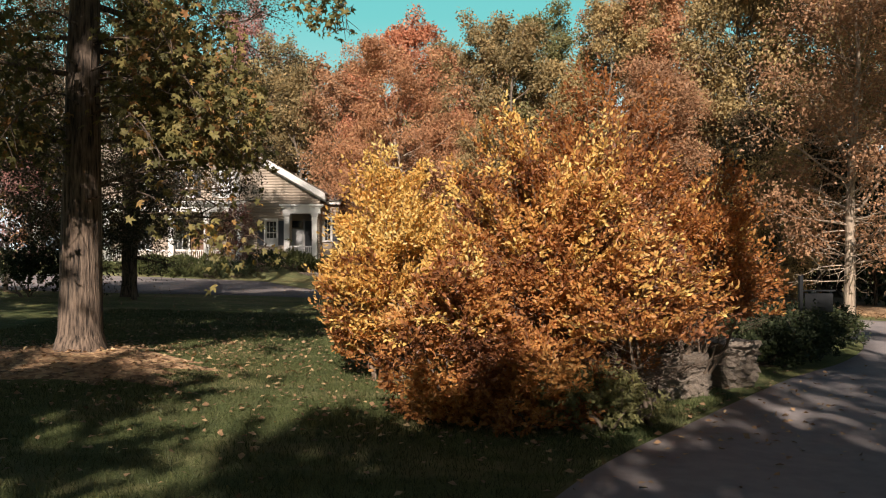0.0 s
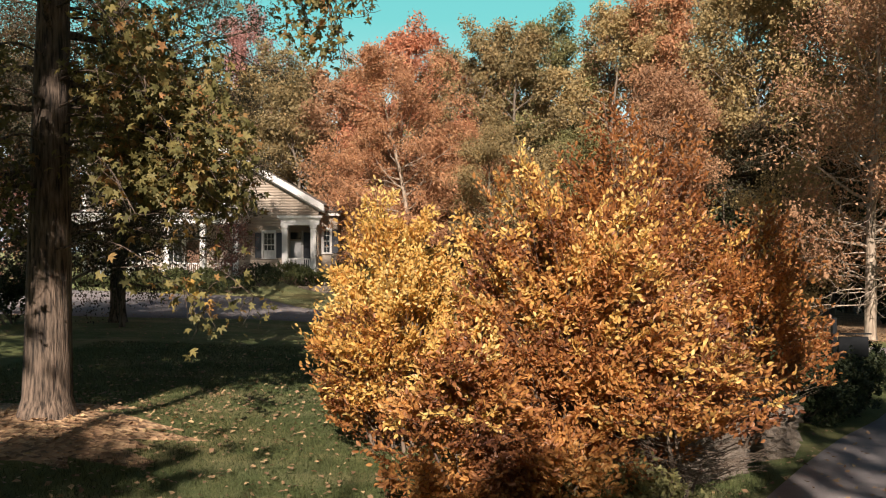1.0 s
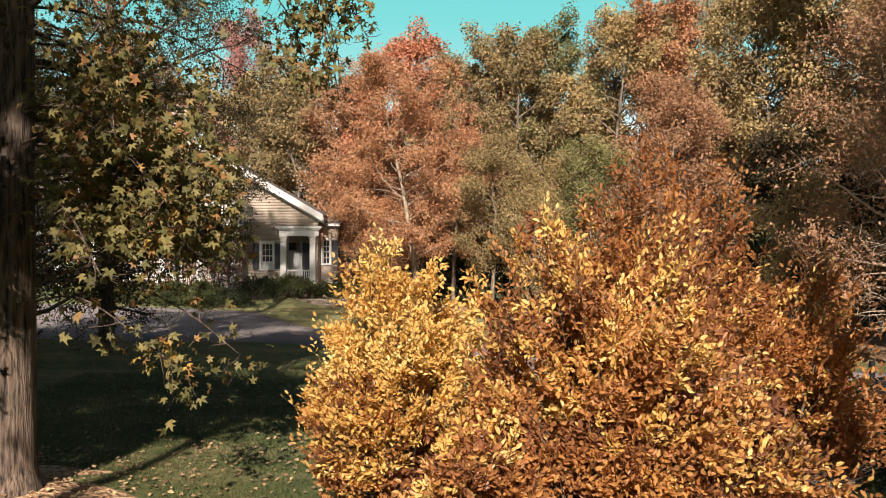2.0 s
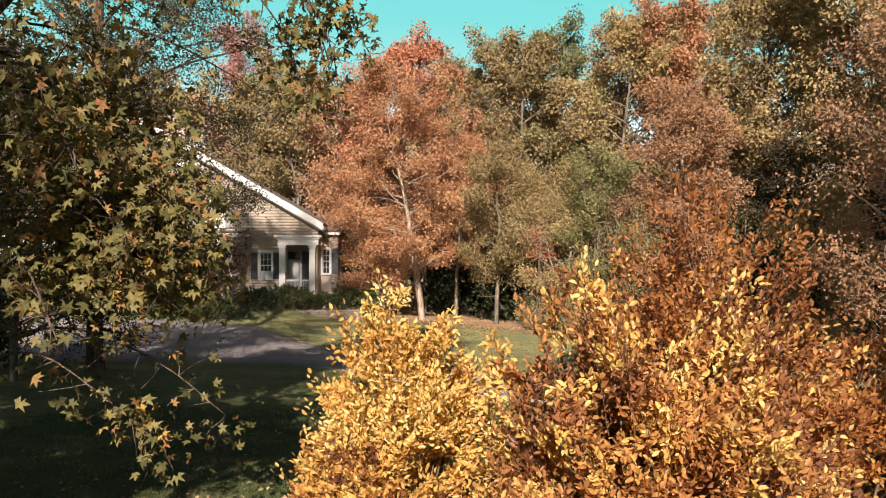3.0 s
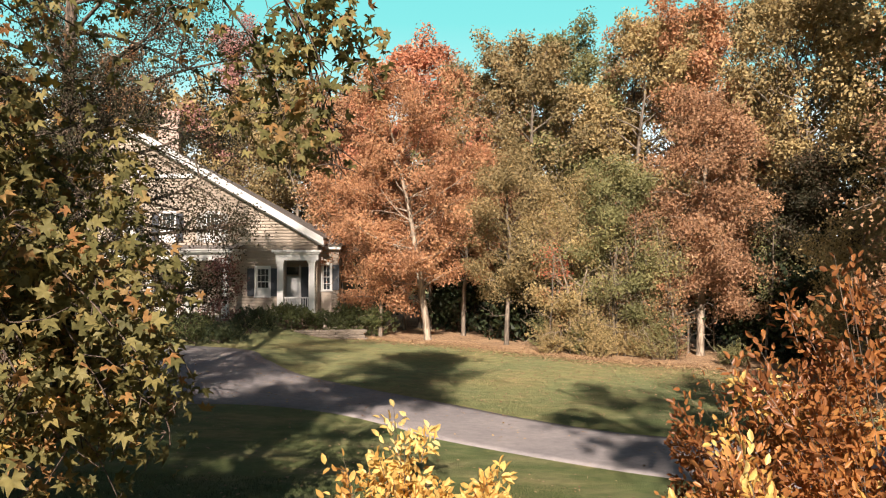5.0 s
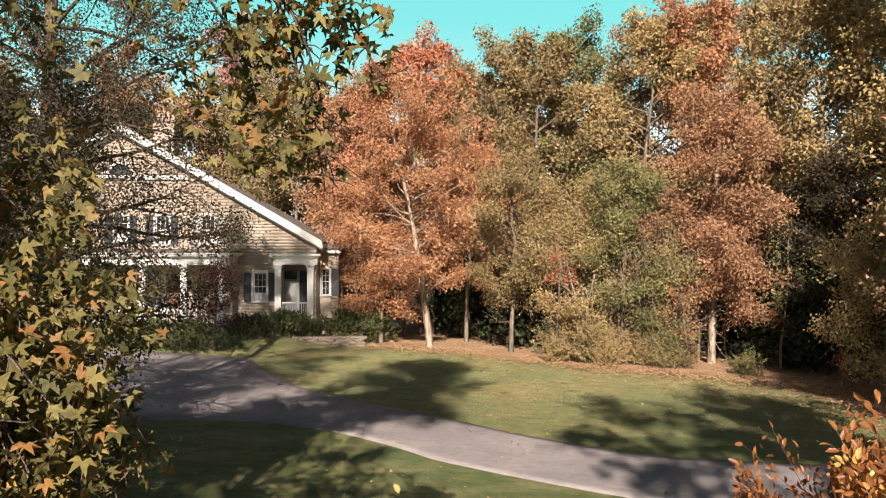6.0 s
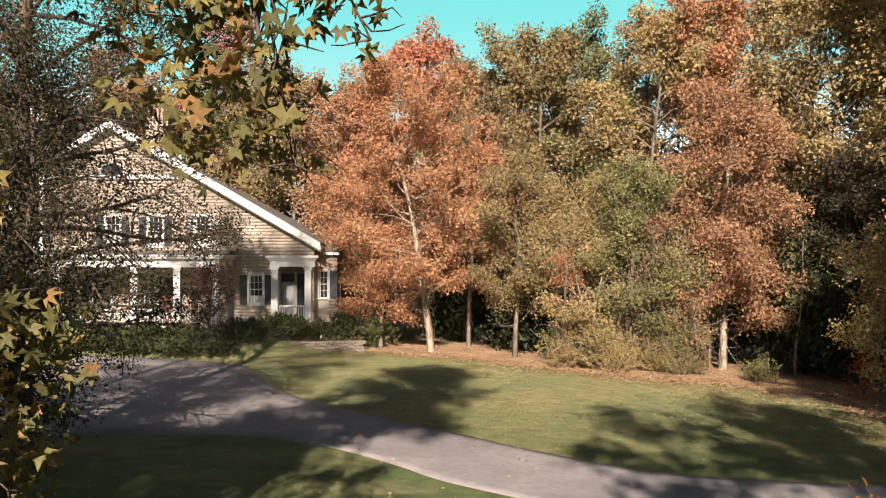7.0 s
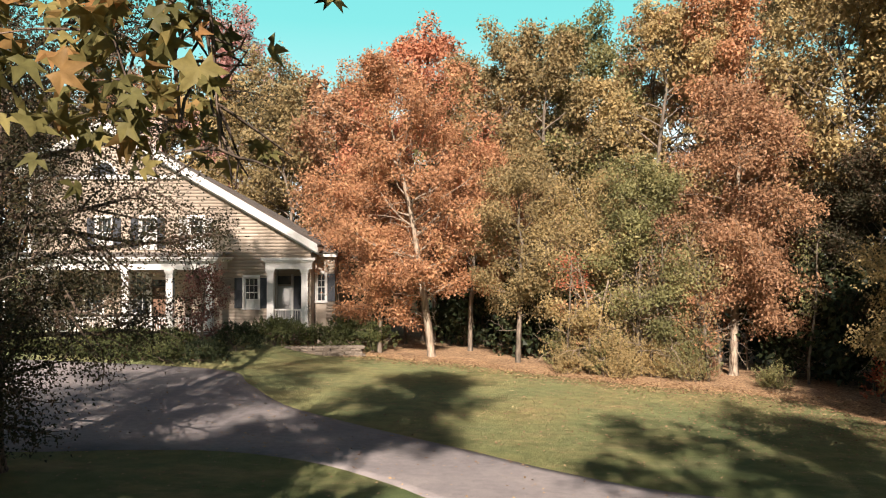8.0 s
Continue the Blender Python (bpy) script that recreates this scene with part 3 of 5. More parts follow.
def shrub(x, y, rx, ry, height, leaves, label, seed, shoots=900, per=14, size=0.10, stems=14, template=OVAL, low=0.1, spike=0.7, lumps=0.30, group="shrubs", base_lift=0.0, bark="twig", fill=0.22, name="shrub", up=0.75, stem_size=1.0, skirt=0.27, sprays=False, plumes=0, waist=1.0, clear=0.04, gold=0.0):
    """A many-stemmed shrub: stems from one root, and leafy shoots that stand out of a lumpy dome."""
    rng = np.random.default_rng(seed)
    g = gz(x, y) + base_lift
    ob = empty_at(name, x, y, g)
    tagged(ob, label, "shrub", group)
    az = rng.random(shoots) * 2 * np.pi
    sv = low + (1 - low) * rng.random(shoots) ** (1.4 if plumes else 0.9)
    el = np.arcsin(np.clip(sv, -1, 1))
    rough = 1 + lumps * (np.sin(az * 3 + seed) * np.cos(el * 4 + seed * 2) + 0.7 * np.sin(az * 7 + seed * 3 + el * 5)) + 0.06 * rng.normal(size=shoots)
    if plumes:
        # the outline breaks up into upright plumes with dark clefts between them
        pa, ps = rng.random(plumes) * 2 * np.pi, low + (1 - low) * rng.random(plumes)
        pc = np.stack([np.cos(pa) * np.sqrt(1 - ps ** 2), np.sin(pa) * np.sqrt(1 - ps ** 2), ps], -1)
        here = np.stack([np.cos(az) * np.cos(el), np.sin(az) * np.cos(el), np.sin(el)], -1)
        far = np.linalg.norm(here[:, None, :] - pc[None, :, :], axis=2)
        own, off = far.argmin(1), far.min(1) * math.sqrt(plumes / 6.0)
        tall = (0.86 + 0.28 * rng.random(plumes))[own]
        rough = tall * (1.32 - 0.66 * np.clip(off, 0, 1.0) ** 1.3) + 0.05 * rng.normal(size=shoots)
    deep = np.where(rng.random(shoots) < fill, 0.35 + 0.5 * rng.random(shoots), 0.9 + 0.14 * rng.random(shoots)) * rough
    out = np.stack([np.cos(az) * np.cos(el), np.sin(az) * np.cos(el), np.sin(el)], -1)
    mid = np.array([x, y, g + 0.30 * height])
    size3 = np.array([rx, ry, 0.70 * height])
    p = mid + out * size3 * deep[:, None]
    low_side = el < 0.25
    p[low_side, 2] -= rng.random(low_side.sum()) * skirt * height
    if waist < 1:
        # narrow foot, wide head
        pull = waist + (1 - waist) * smooth01((p[:, 2] - g) / (0.5 * height))
        p[:, 0], p[:, 1] = x + (p[:, 0] - x) * pull, y + (p[:, 1] - y) * pull
    way = unit(out * np.array([1, 1, 0.6]) + rng.normal(size=(shoots, 3)) * 0.3 + np.array([0, 0, up]))
    if plumes:
        way = unit(way + 0.9 * pc[own] * np.array([1, 1, 0.5]) + np.array([0, 0, 0.3 * up]))
    length = spike * (0.4 + 1.2 * rng.random(shoots) ** 2.5)
    starts = p - way * length[:, None] * 0.65
    if sprays:
        # every shoot is a flat spray: a leafy leader with side twigs to both hands
        flat = unit(np.cross(way, unit(rng.normal(size=(shoots, 3)) * 0.6 + np.array([0, 0, 1.0]))))
        lift = np.cross(flat, way)
        c, lw, sz = [], [], []
        for j in range(9):
            f = (j + 0.6) / 9
            hand = 1 if j % 2 else -1
            c.append(starts + way * (length * f)[:, None])
            lw.append(way * (0.55 + 0.6 * f) + flat * hand * (1.0 - 0.6 * f) + lift * 0.25 + rng.normal(size=(shoots, 3)) * 0.4)
            sz.append(size * (0.8 + 0.45 * rng.random(shoots)))
        for j in range(6):
            f = 0.12 + 0.13 * j
            hand = 1 if j % 2 else -1
            tw = unit(way * 0.8 + flat * hand * 0.75 + lift * 0.12 + rng.normal(size=(shoots, 3)) * 0.12)
            reach = length * (0.46 - 0.32 * f)
            root = starts + way * (length * f)[:, None]
            for q in range(4):
                g2 = (q + 1.0) / 4
                c.append(root + tw * (reach * g2)[:, None])
                turn = 1 if q % 2 else -1
                lw.append(tw * (0.6 + 0.5 * g2) + np.cross(lift, tw) * turn * (0.9 - 0.5 * g2) + rng.normal(size=(shoots, 3)) * 0.42)
                sz.append(size * (0.75 + 0.4 * rng.random(shoots)))
        c, lw, sz = np.concatenate(c), np.concatenate(lw), np.concatenate(sz)
    else:
        t = (np.arange(per) + 0.5) / per
        side = rng.random((shoots, 1)) * 6.28 + np.arange(per)[None, :] * 2.4
        ref = unit(np.cross(way, rng.normal(size=(shoots, 3))))
        ref2 = np.cross(way, ref)
        c = starts[:, None, :] + way[:, None, :] * (length[:, None] * t[None, :])[..., None]
        lw = way[:, None, :] * 0.75 + np.cos(side)[..., None] * ref[:, None, :] + np.sin(side)[..., None] * ref2[:, None, :]
        sz = size * (0.75 + 0.5 * rng.random((shoots, per))) * (1.1 - 0.45 * t)[None, :]
        c, lw, sz = c.reshape(-1, 3), lw.reshape(-1, 3), sz.ravel()
    ok = c[:, 2] > ground_height(c[:, 0], c[:, 1]) + clear
    if gold:
        # the upper and outer shoots have turned clear yellow
        patch = np.sin(p[:, 0] * 2.9 + seed) * np.sin(p[:, 2] * 3.3 + p[:, 1] * 2.1)
        turned = rng.random(shoots) < np.clip(gold * (smooth01((p[:, 2] - g - 0.22 * height) / (0.72 * height)) + 0.25 * patch) * (0.45 + 0.55 * np.clip(deep, 0, 1)), 0, 1)
        turned = np.tile(turned, len(c) // shoots)
        child("yellow_foliage", leaf_mesh("yellow_foliage", c[ok & turned], lw[ok & turned], sz[ok & turned], template, LEAF["yellow"], rng, 0.9), ob, "clear yellow outer leaves")
        ok = ok & ~turned
    child("foliage", leaf_mesh("foliage", c[ok], lw[ok], sz[ok], template, LEAF[leaves], rng, 0.9), ob)
    lines, radii = [], []
    for i in rng.choice(shoots, shoots if sprays else min(shoots // 3, 700), replace=False):
        lines.append(np.stack([starts[i], starts[i] + way[i] * length[i] * 0.55, starts[i] + way[i] * length[i]]))
        radii.append([0.0042, 0.0028, 0.0012])
    V, F = tubes(lines, radii, 3)
    tagged(child("twig_growth", mesh_of("twig_growth", V, F, MAT[bark], True), ob), kind="stuff")
    for i in rng.choice(shoots, stems, replace=False):
        q = starts[i]
        foot = np.array([x + rng.normal() * rx * 0.16, y + rng.normal() * ry * 0.16, g - 0.08])
        m = foot * 0.45 + q * 0.55 + np.array([0, 0, -0.06 * height])
        V, F = tubes([np.stack([foot, foot * 0.75 + m * 0.25 + np.array([0, 0, 0.1]), m, q])], [np.array([0.035, 0.03, 0.02, 0.008]) * stem_size], 5)
        child("stem", mesh_of("stem", V, F, MAT[bark], True), ob)
    return ob


# ornamental shrubs in front of the stone wall
G1 = "autumn shrubs on the lawn"
shrub(-0.80, 11.75, 0.92, 0.95, 2.62, "bronze", "tall shrub with clear golden-yellow autumn leaves on the lawn", 11, 940, 16, 0.070, 16, group=G1, spike=0.64, up=0.6, sprays=True, fill=0.2, plumes=16, waist=0.6, gold=1.7)
shrub(1.30, 9.75, 1.15, 1.10, 2.95, "bronze", "broad shrub with bronze and orange autumn leaves", 12, 1360, 16, 0.068, 22, group=G1, spike=0.64, up=0.55, sprays=True, fill=0.2, plumes=22, waist=0.6, gold=0.40)
shrub(2.10, 10.95, 1.0, 0.95, 3.70, "copper", "tall copper-brown autumn shrub behind the bronze one", 13, 800, 16, 0.068, 18, group=G1, spike=0.85, up=0.9, sprays=True, fill=0.2, plumes=16, waist=0.6, gold=0.08)
shrub(2.25, 13.1, 0.85, 0.8, 3.45, "copper", "tall copper-brown autumn shrub at the back of the group", 19, 460, 16, 0.070, 12, group=G1, spike=0.8, up=0.8, sprays=True, fill=0.2, plumes=14, waist=0.6)
shrub(3.45, 11.2, 0.92, 0.9, 2.75, "copper", "dark copper-brown autumn shrub at the end of the group", 16, 600, 16, 0.070, 12, group=G1, spike=0.8, up=0.6, sprays=True, fill=0.2, low=0.1, skirt=0.05, plumes=14, waist=0.5, clear=1.15, gold=0.18)
shrub(0.20, 8.95, 0.72, 0.56, 1.75, "bronze", "low bronze autumn shrub at the foot of the taller ones", 14, 500, 15, 0.068, 10, group=G1, spike=0.55, up=0.2, skirt=0.4, low=0.0, sprays=True, fill=0.2, plumes=14, waist=0.7, gold=0.35)
shrub(2.20, 9.15, 0.75, 0.70, 1.75, "bronze", "arching bronze autumn shrub over the stone wall", 15, 460, 15, 0.068, 8, group=G1, spike=0.75, up=0.2, low=0.1, skirt=0.05, sprays=True, fill=0.2, plumes=12, waist=0.5, clear=1.0, gold=0.15)

shrub(1.65, 8.75, 0.62, 0.45, 0.62, "green", "low dark green ivy growth under the autumn shrubs", 17, 260, 12, 0.075, 5, group=G1, spike=0.28, template=TRI, lumps=0.2, low=0.0)
shrub(0.95, 8.75, 0.70, 0.50, 0.95, "bronze", "low bronze autumn shrub at the foot of the taller ones", 18, 260, 15, 0.066, 8, group=G1, spike=0.45, up=0.2, skirt=0.4, low=0.0, sprays=True, fill=0.3, plumes=10)

# the sweetgum by the drive, with star-shaped leaves


def gum_bounds(c):
    """Where the sweetgum bears leaves: a ragged crown full of gaps, thin below, with one long hanging branch."""
    x, y, z = c[:, 0], c[:, 1], c[:, 2]
    away = np.arctan2(y - 11.9, x + 5.4)
    r = np.hypot(x + 5.4, y - 11.9)
    edge = 3.05 + 0.26 * np.sin(away * 3 + z * 1.1) + 0.22 * np.sin(away * 7 - z * 2.3) - 0.65 * smooth01((z - 4.3) / 0.8) + 1.3 * smooth01((z - 8.4) / 0.8)
    gaps = np.sin(4.1 * x + 2.3 * y + 0.7) * np.sin(3.8 * y - 3.1 * z + 0.4) + np.sin(5.2 * z + 2.0 * x) * np.sin(3.4 * x - 4.0 * y + 2.0)
    thick = np.where(z > 8.6, 1.0, np.where(z > 3.3, 0.85, np.where(z > 2.5, 0.20, 0.16))) * np.where(r < 1.2, 0.6, 1.0)
    luck = np.random.default_rng(9).random(len(c))
    crown = (r < edge) & (gaps < np.where(z > 8.6, 1.2, 0.2)) & (luck < thick)
    hang = (x > -3.0) & (x < np.where(z > 5.95, -1.05, -1.42)) & (np.abs(y - 12.5) < 0.75) & (z > 5.34 + 0.14 * np.sin(x * 7) + 0.30 * (x + 1.55) ** 2) & (z < 8.6) & (gaps < np.where(x > -2.15, 0.05, -0.25)) & (luck < 0.55)
    low = (x > -4.6) & (x < -2.5) & (np.abs(y - 11.9) < 1.1) & (z > 1.75 + 0.2 * np.sin(x * 5)) & (z < 2.4) & (gaps < -0.3) & (luck < 0.7)
    open_side = (np.abs(away + 1.15) < 0.30) & (r > 0.3) & (z < 6.5)
    return (crown | hang | low) & (y > 9.0) & ~open_side


ARMS = [([(-5.3, 12.0, 7.6), (-4.2, 12.2, 8.3), (-3.1, 12.4, 8.0), (-2.2, 12.5, 7.2), (-1.75, 12.5, 6.3), (-1.65, 12.5, 5.5)], 0.035, 0.34),
        ([(-2.6, 12.45, 7.6), (-1.9, 12.6, 7.0), (-1.4, 12.6, 6.5), (-1.15, 12.6, 6.05)], 0.014, 0.26),
        ([(-3.3, 12.4, 8.0), (-2.7, 12.7, 7.1), (-2.2, 12.8, 6.4), (-1.95, 12.8, 5.7)], 0.018, 0.34),
        ([(-3.6, 12.2, 8.1), (-3.1, 12.0, 7.2), (-2.6, 12.0, 6.3)], 0.018, 0.34),
        ([(-2.2, 12.5, 7.1), (-1.8, 12.4, 6.6), (-1.55, 12.4, 6.0), (-1.5, 12.45, 5.4)], 0.012, 0.26),
        ([(-2.0, 12.6, 6.9), (-1.7, 12.7, 6.2), (-1.58, 12.75, 5.5)], 0.012, 0.26),
        ([(-5.2, 11.8, 4.6), (-4.4, 11.8, 4.9), (-3.6, 11.8, 4.4), (-3.0, 11.9, 3.4)], 0.02, 0.45),
        ([(-5.2, 12.0, 2.9), (-4.3, 12.1, 3.0), (-3.4, 12.2, 2.6), (-2.7, 12.2, 2.05)], 0.02, 0.40),
        ([(-5.2, 11.7, 2.7), (-4.4, 11.5, 2.8), (-3.7, 11.4, 2.4), (-3.1, 11.3, 1.95)], 0.018, 0.40)]
arm_rng = np.random.default_rng(77)
for k in range(30):
    az, z0, r = -1.9 + 3.3 * (k + arm_rng.random()) / 30, 3.8 + 2.6 * arm_rng.random(), 2.1 + 0.6 * arm_rng.random()
    if -1.5 < az < -0.85:
        continue
    ARMS.append(([(-5.35 + r * f * math.cos(az), 11.95 + r * f * math.sin(az), z0 + 0.9 * f - (0.6 + z0 * 0.28) * f * f) for f in (0.05, 0.35, 0.7, 1.0)], 0.022, 0.45))
tree(-5.4, 11.9, 13.6, 2.75, "gum", "bark_dark", "mature sweetgum with dark furrowed bark and star-shaped green leaves", 21, 40000, 0.112, 0.30, 0.2, (0.1, 0.3), 40, STAR, 0.10, 0.24, 0.5, rise=1.0, group="lawn trees", sway=0.008, limb_sides=10, subs=7, keep=gum_bounds, limb_size=0.5, arms=ARMS, even=2.2)
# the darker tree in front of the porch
tree(-10.6, 27.0, 20.5, 5.7, "dusk", "bark_dark", "shade tree with a dark trunk and small dark olive leaves, as if shaded", 22, 135000, 0.072, 0.24, 0.10, (0.2, -0.3), 58, TRI, 0.09, 0.33, 0.45, even=1.5, group="lawn trees", sway=0.01, limb_sides=8, subs=8, limb_size=0.6)
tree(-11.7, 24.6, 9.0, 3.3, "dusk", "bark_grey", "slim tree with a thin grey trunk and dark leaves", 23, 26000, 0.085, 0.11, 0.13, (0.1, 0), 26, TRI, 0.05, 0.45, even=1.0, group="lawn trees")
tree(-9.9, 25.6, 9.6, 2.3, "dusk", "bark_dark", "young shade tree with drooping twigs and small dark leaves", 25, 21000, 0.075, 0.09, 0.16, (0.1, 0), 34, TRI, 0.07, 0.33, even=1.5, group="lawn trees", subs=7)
tree(-15.0, 27.4, 4.4, 2.0, "pink", "bark_grey", "small ornamental tree with dull purple-red leaves", 24, 4000, 0.10, 0.08, 0.2, (0.2, 0), 16, QUAD, 0.03, 0.35, group="lawn trees")

# the wood behind the lawn
LOOK = {"red": "bright red-orange leaves", "orange": "dull orange leaves", "olive": "olive-brown leaves", "pink": "pinkish red leaves", "brown": "russet leaves", "green": "leaves still partly green", "gold": "golden olive leaves", "dusk": "dark olive leaves, as if shaded"}
tree(-1.6, 49.8, 14.8, 4.2, "orange", "bark_pale", "pale-trunked oak with dull orange leaves and bare lower twigs", 100, 44000, 0.13, 0.19, 0.20, (-2.6, 0), 34, TRI, clump=0.32, even=3.0, bare=24, rise=0.35, limb_size=0.7)
OAK_ARMS = [([(12.35, 46.2, z), (12.35 + dx * 0.4, 45.6, z + 0.35), (12.35 + dx * 0.8, 44.9, z + 0.2), (12.35 + dx, 44.3, z - 0.4)], 0.03, 0.55) for dx, z in ((-1.5, 3.4), (-0.5, 3.6), (0.6, 3.5), (1.7, 3.9), (-1.1, 4.8), (0.1, 4.9), (1.2, 5.0), (-0.4, 6.2), (0.8, 6.4), (-1.6, 6.0), (0.2, 7.5))]
# pale bark puts sunlight into this trunk's colour, as its crown shades it
tree(12.2, 46.3, 13.5, 3.7, "brown", "bark_pale", "oak with russet leaves and a grey trunk paled to look sunlit", 114, 56000, 0.135, 0.20, 0.19, (0.5, 0), 46, TRI, clump=0.34, bare=8, rise=0.35, limb_size=0.45, droop=0.09, even=2.6, arms=OAK_ARMS)
tree(14.4, 28.3, 12.5, 3.6, "brown", "bark_pale", "thin-leaved tree with a pale trunk and bare twigs", 123, 24000, 0.12, 0.21, 0.16, (0.1, 0), 30, TRI, clump=0.42, even=1.2, bare=70, rise=0.5, limb_size=0.6)
# tall trees: x, y, height, leaves
TALL = [
    (-2.2, 57.5, 19.0, "red"), (2.0, 58.5, 19.4, "olive"), (16.0, 56.5, 22.2, "orange"), (-17.8, 72.0, 23.4, "pink"),
    (-7.5, 60.0, 15.4, "brown"), (-14.5, 64.0, 15.0, "olive"), (0.5, 64.0, 18.6, "orange"), (-12.0, 66.0, 18.0, "olive"), (-10.5, 61.5, 14.5, "olive"), (-7.0, 67.0, 17.6, "olive"),
    (-34.0, 66.0, 19.0, "olive"), (4.8, 58.0, 19.2, "olive"), (20.0, 54.5, 23.0, "olive"), (3.0, 65.0, 19.6, "olive"), (18.5, 61.0, 23.0, "olive"), (21.0, 40.0, 22.0, "gold"), (19.0, 31.0, 17.5, "olive"),
    (-26.0, 70.0, 20.0, "brown"), (13.0, 63.0, 21.5, "brown"), (17.5, 46.5, 19.5, "gold"), (24.0, 27.0, 18.0, "brown"),
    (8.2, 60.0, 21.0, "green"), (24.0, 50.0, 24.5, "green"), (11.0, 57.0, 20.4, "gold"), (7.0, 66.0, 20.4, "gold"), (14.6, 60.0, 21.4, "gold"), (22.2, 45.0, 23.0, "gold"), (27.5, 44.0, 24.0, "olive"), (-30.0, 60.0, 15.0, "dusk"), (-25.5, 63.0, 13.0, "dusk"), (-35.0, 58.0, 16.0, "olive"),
]
for i, (x, y, h, lv) in enumerate(TALL):
    tree(x, y, h, 0.8 + 0.18 * h, lv, "bark_grey", "tall woodland tree with " + LOOK[lv], 130 + i, int((1000 if y < 63 else 720) * h) + 2500, 0.205, 0.0115 * h, 0.40 if x > 15 and y < 56 else 0.2, (0, 0), 32, TRI, clump=0.38, even=2.6, bare=4, rise=0.35, limb_size=0.9, subs=5, sway=0.06)
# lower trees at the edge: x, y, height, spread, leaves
# the last three get dark leaves to paint the shaded hollow on the right
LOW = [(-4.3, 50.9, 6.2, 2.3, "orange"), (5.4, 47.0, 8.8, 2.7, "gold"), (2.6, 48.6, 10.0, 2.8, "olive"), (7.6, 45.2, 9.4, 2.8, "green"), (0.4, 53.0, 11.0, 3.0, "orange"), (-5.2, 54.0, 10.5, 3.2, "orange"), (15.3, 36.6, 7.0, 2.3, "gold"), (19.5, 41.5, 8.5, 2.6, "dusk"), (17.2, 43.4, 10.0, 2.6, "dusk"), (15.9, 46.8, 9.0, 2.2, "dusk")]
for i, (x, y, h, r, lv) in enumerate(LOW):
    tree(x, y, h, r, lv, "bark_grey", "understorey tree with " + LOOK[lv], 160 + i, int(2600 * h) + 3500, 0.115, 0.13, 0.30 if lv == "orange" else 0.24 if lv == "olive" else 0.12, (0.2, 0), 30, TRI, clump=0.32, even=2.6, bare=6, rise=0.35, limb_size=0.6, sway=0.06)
rng = np.random.default_rng(5)
BACK = [("olive", "woodland tree with olive-brown leaves"), ("brown", "woodland tree with russet leaves"), ("green", "woodland tree still partly green"), ("orange", "woodland tree with dull orange leaves"), ("gold", "woodland tree with golden olive leaves")]
for i in range(21):
    lv, lab = BACK[int(rng.integers(0, 5))]
    x = -38 + 3.6 * i + rng.normal() * 1.0
    y = 70 + rng.random() * 14 - max(0, x - 20) * 0.55
    tree(x, y, (18.5 if -3 < x < 30 else 15.5) + rng.random() * 3.0, 4.6, lv, "bark_grey", lab, 200 + i, 5200, 0.44, 0.25, 0.08, (0, 0), 16, TRI, clump=0.6, subs=4, limb_sides=3)
# unseen trees added behind and beside the camera to shade drive, lawn, house and wood: x, y, height, spread, bare part,
# leaves
UNSEEN_CASTERS = [
    (-10.1, -10, 13, 3.0, 0.25, 4600), (-5.9, -7, 10.5, 3.0, 0.25, 4600), (-1.0, -11, 11.8, 3.0, 0.25, 4600), (2.5, -9.5, 11.0, 2.7, 0.3, 4600), (6.5, -10.5, 17, 2.7, 0.25, 2600),
    (11.1, -10, 17, 2.7, 0.25, 4500), (13.8, -5, 12, 2.7, 0.25, 4600), (8.0, -3.5, 24, 3.6, 0.64, 4600), (-9.4, 5, 15, 3.2, 0.3, 4000), (-14.0, 11, 12.5, 3.6, 0.3, 2000),
    (-12.7, 4, 15, 3.6, 0.3, 4600), (-7.7, -4, 22, 3.2, 0.50, 5200), (-13.6, 20.5, 25.5, 2.8, 0.7, 1100), (-24.0, 20, 30, 3.6, 0.6, 1500), (14.0, -5, 32, 3.6, 0.8, 2400),
    (4.9, -12, 16, 2.7, 0.4, 1300), (18.4, -4.5, 33, 3.6, 0.76, 4000), (20.5, 9.0, 28, 3.6, 0.6, 4000), (3.15, -3.5, 24, 2.2, 0.72, 900),
]
for i, (x, y, h, r, low, n) in enumerate(UNSEEN_CASTERS):
    tree(x, y, h, r, "olive", "bark_grey", "unseen tree with olive leaves, added to cast shade", 300 + i, n, 0.42, 0.28 if n < 1000 else 0.15, low, (0, 0), 20, TRI, sway=0.005)
# one more unseen tree, leaning so its crown's shade lands on the lawn
tree(-6.1, -4, 30, 2.6, "olive", "bark_grey", "tall leaning unseen tree with olive leaves, added to cast shade", 330, 3800, 0.42, 0.15, 0.74, (2.3, 0), 20, TRI, sway=0.005)


# ---------------------------------------------------------------- house
FRONT, BACKW = 51.8, 59.4
APEX_X, APEX_Z, SLOPE = -18.94, 11.85, 0.578
LEFT_X, RIGHT_X, SILL_Z = -22.9, -8.0, 1.05
house = empty_at("house", -15, FRONT, gz(-15, FRONT))
tagged(house, "cream clapboard house with white trim and a columned porch", "house")


def rake(x):
    return APEX_Z - SLOPE * abs(x - APEX_X)


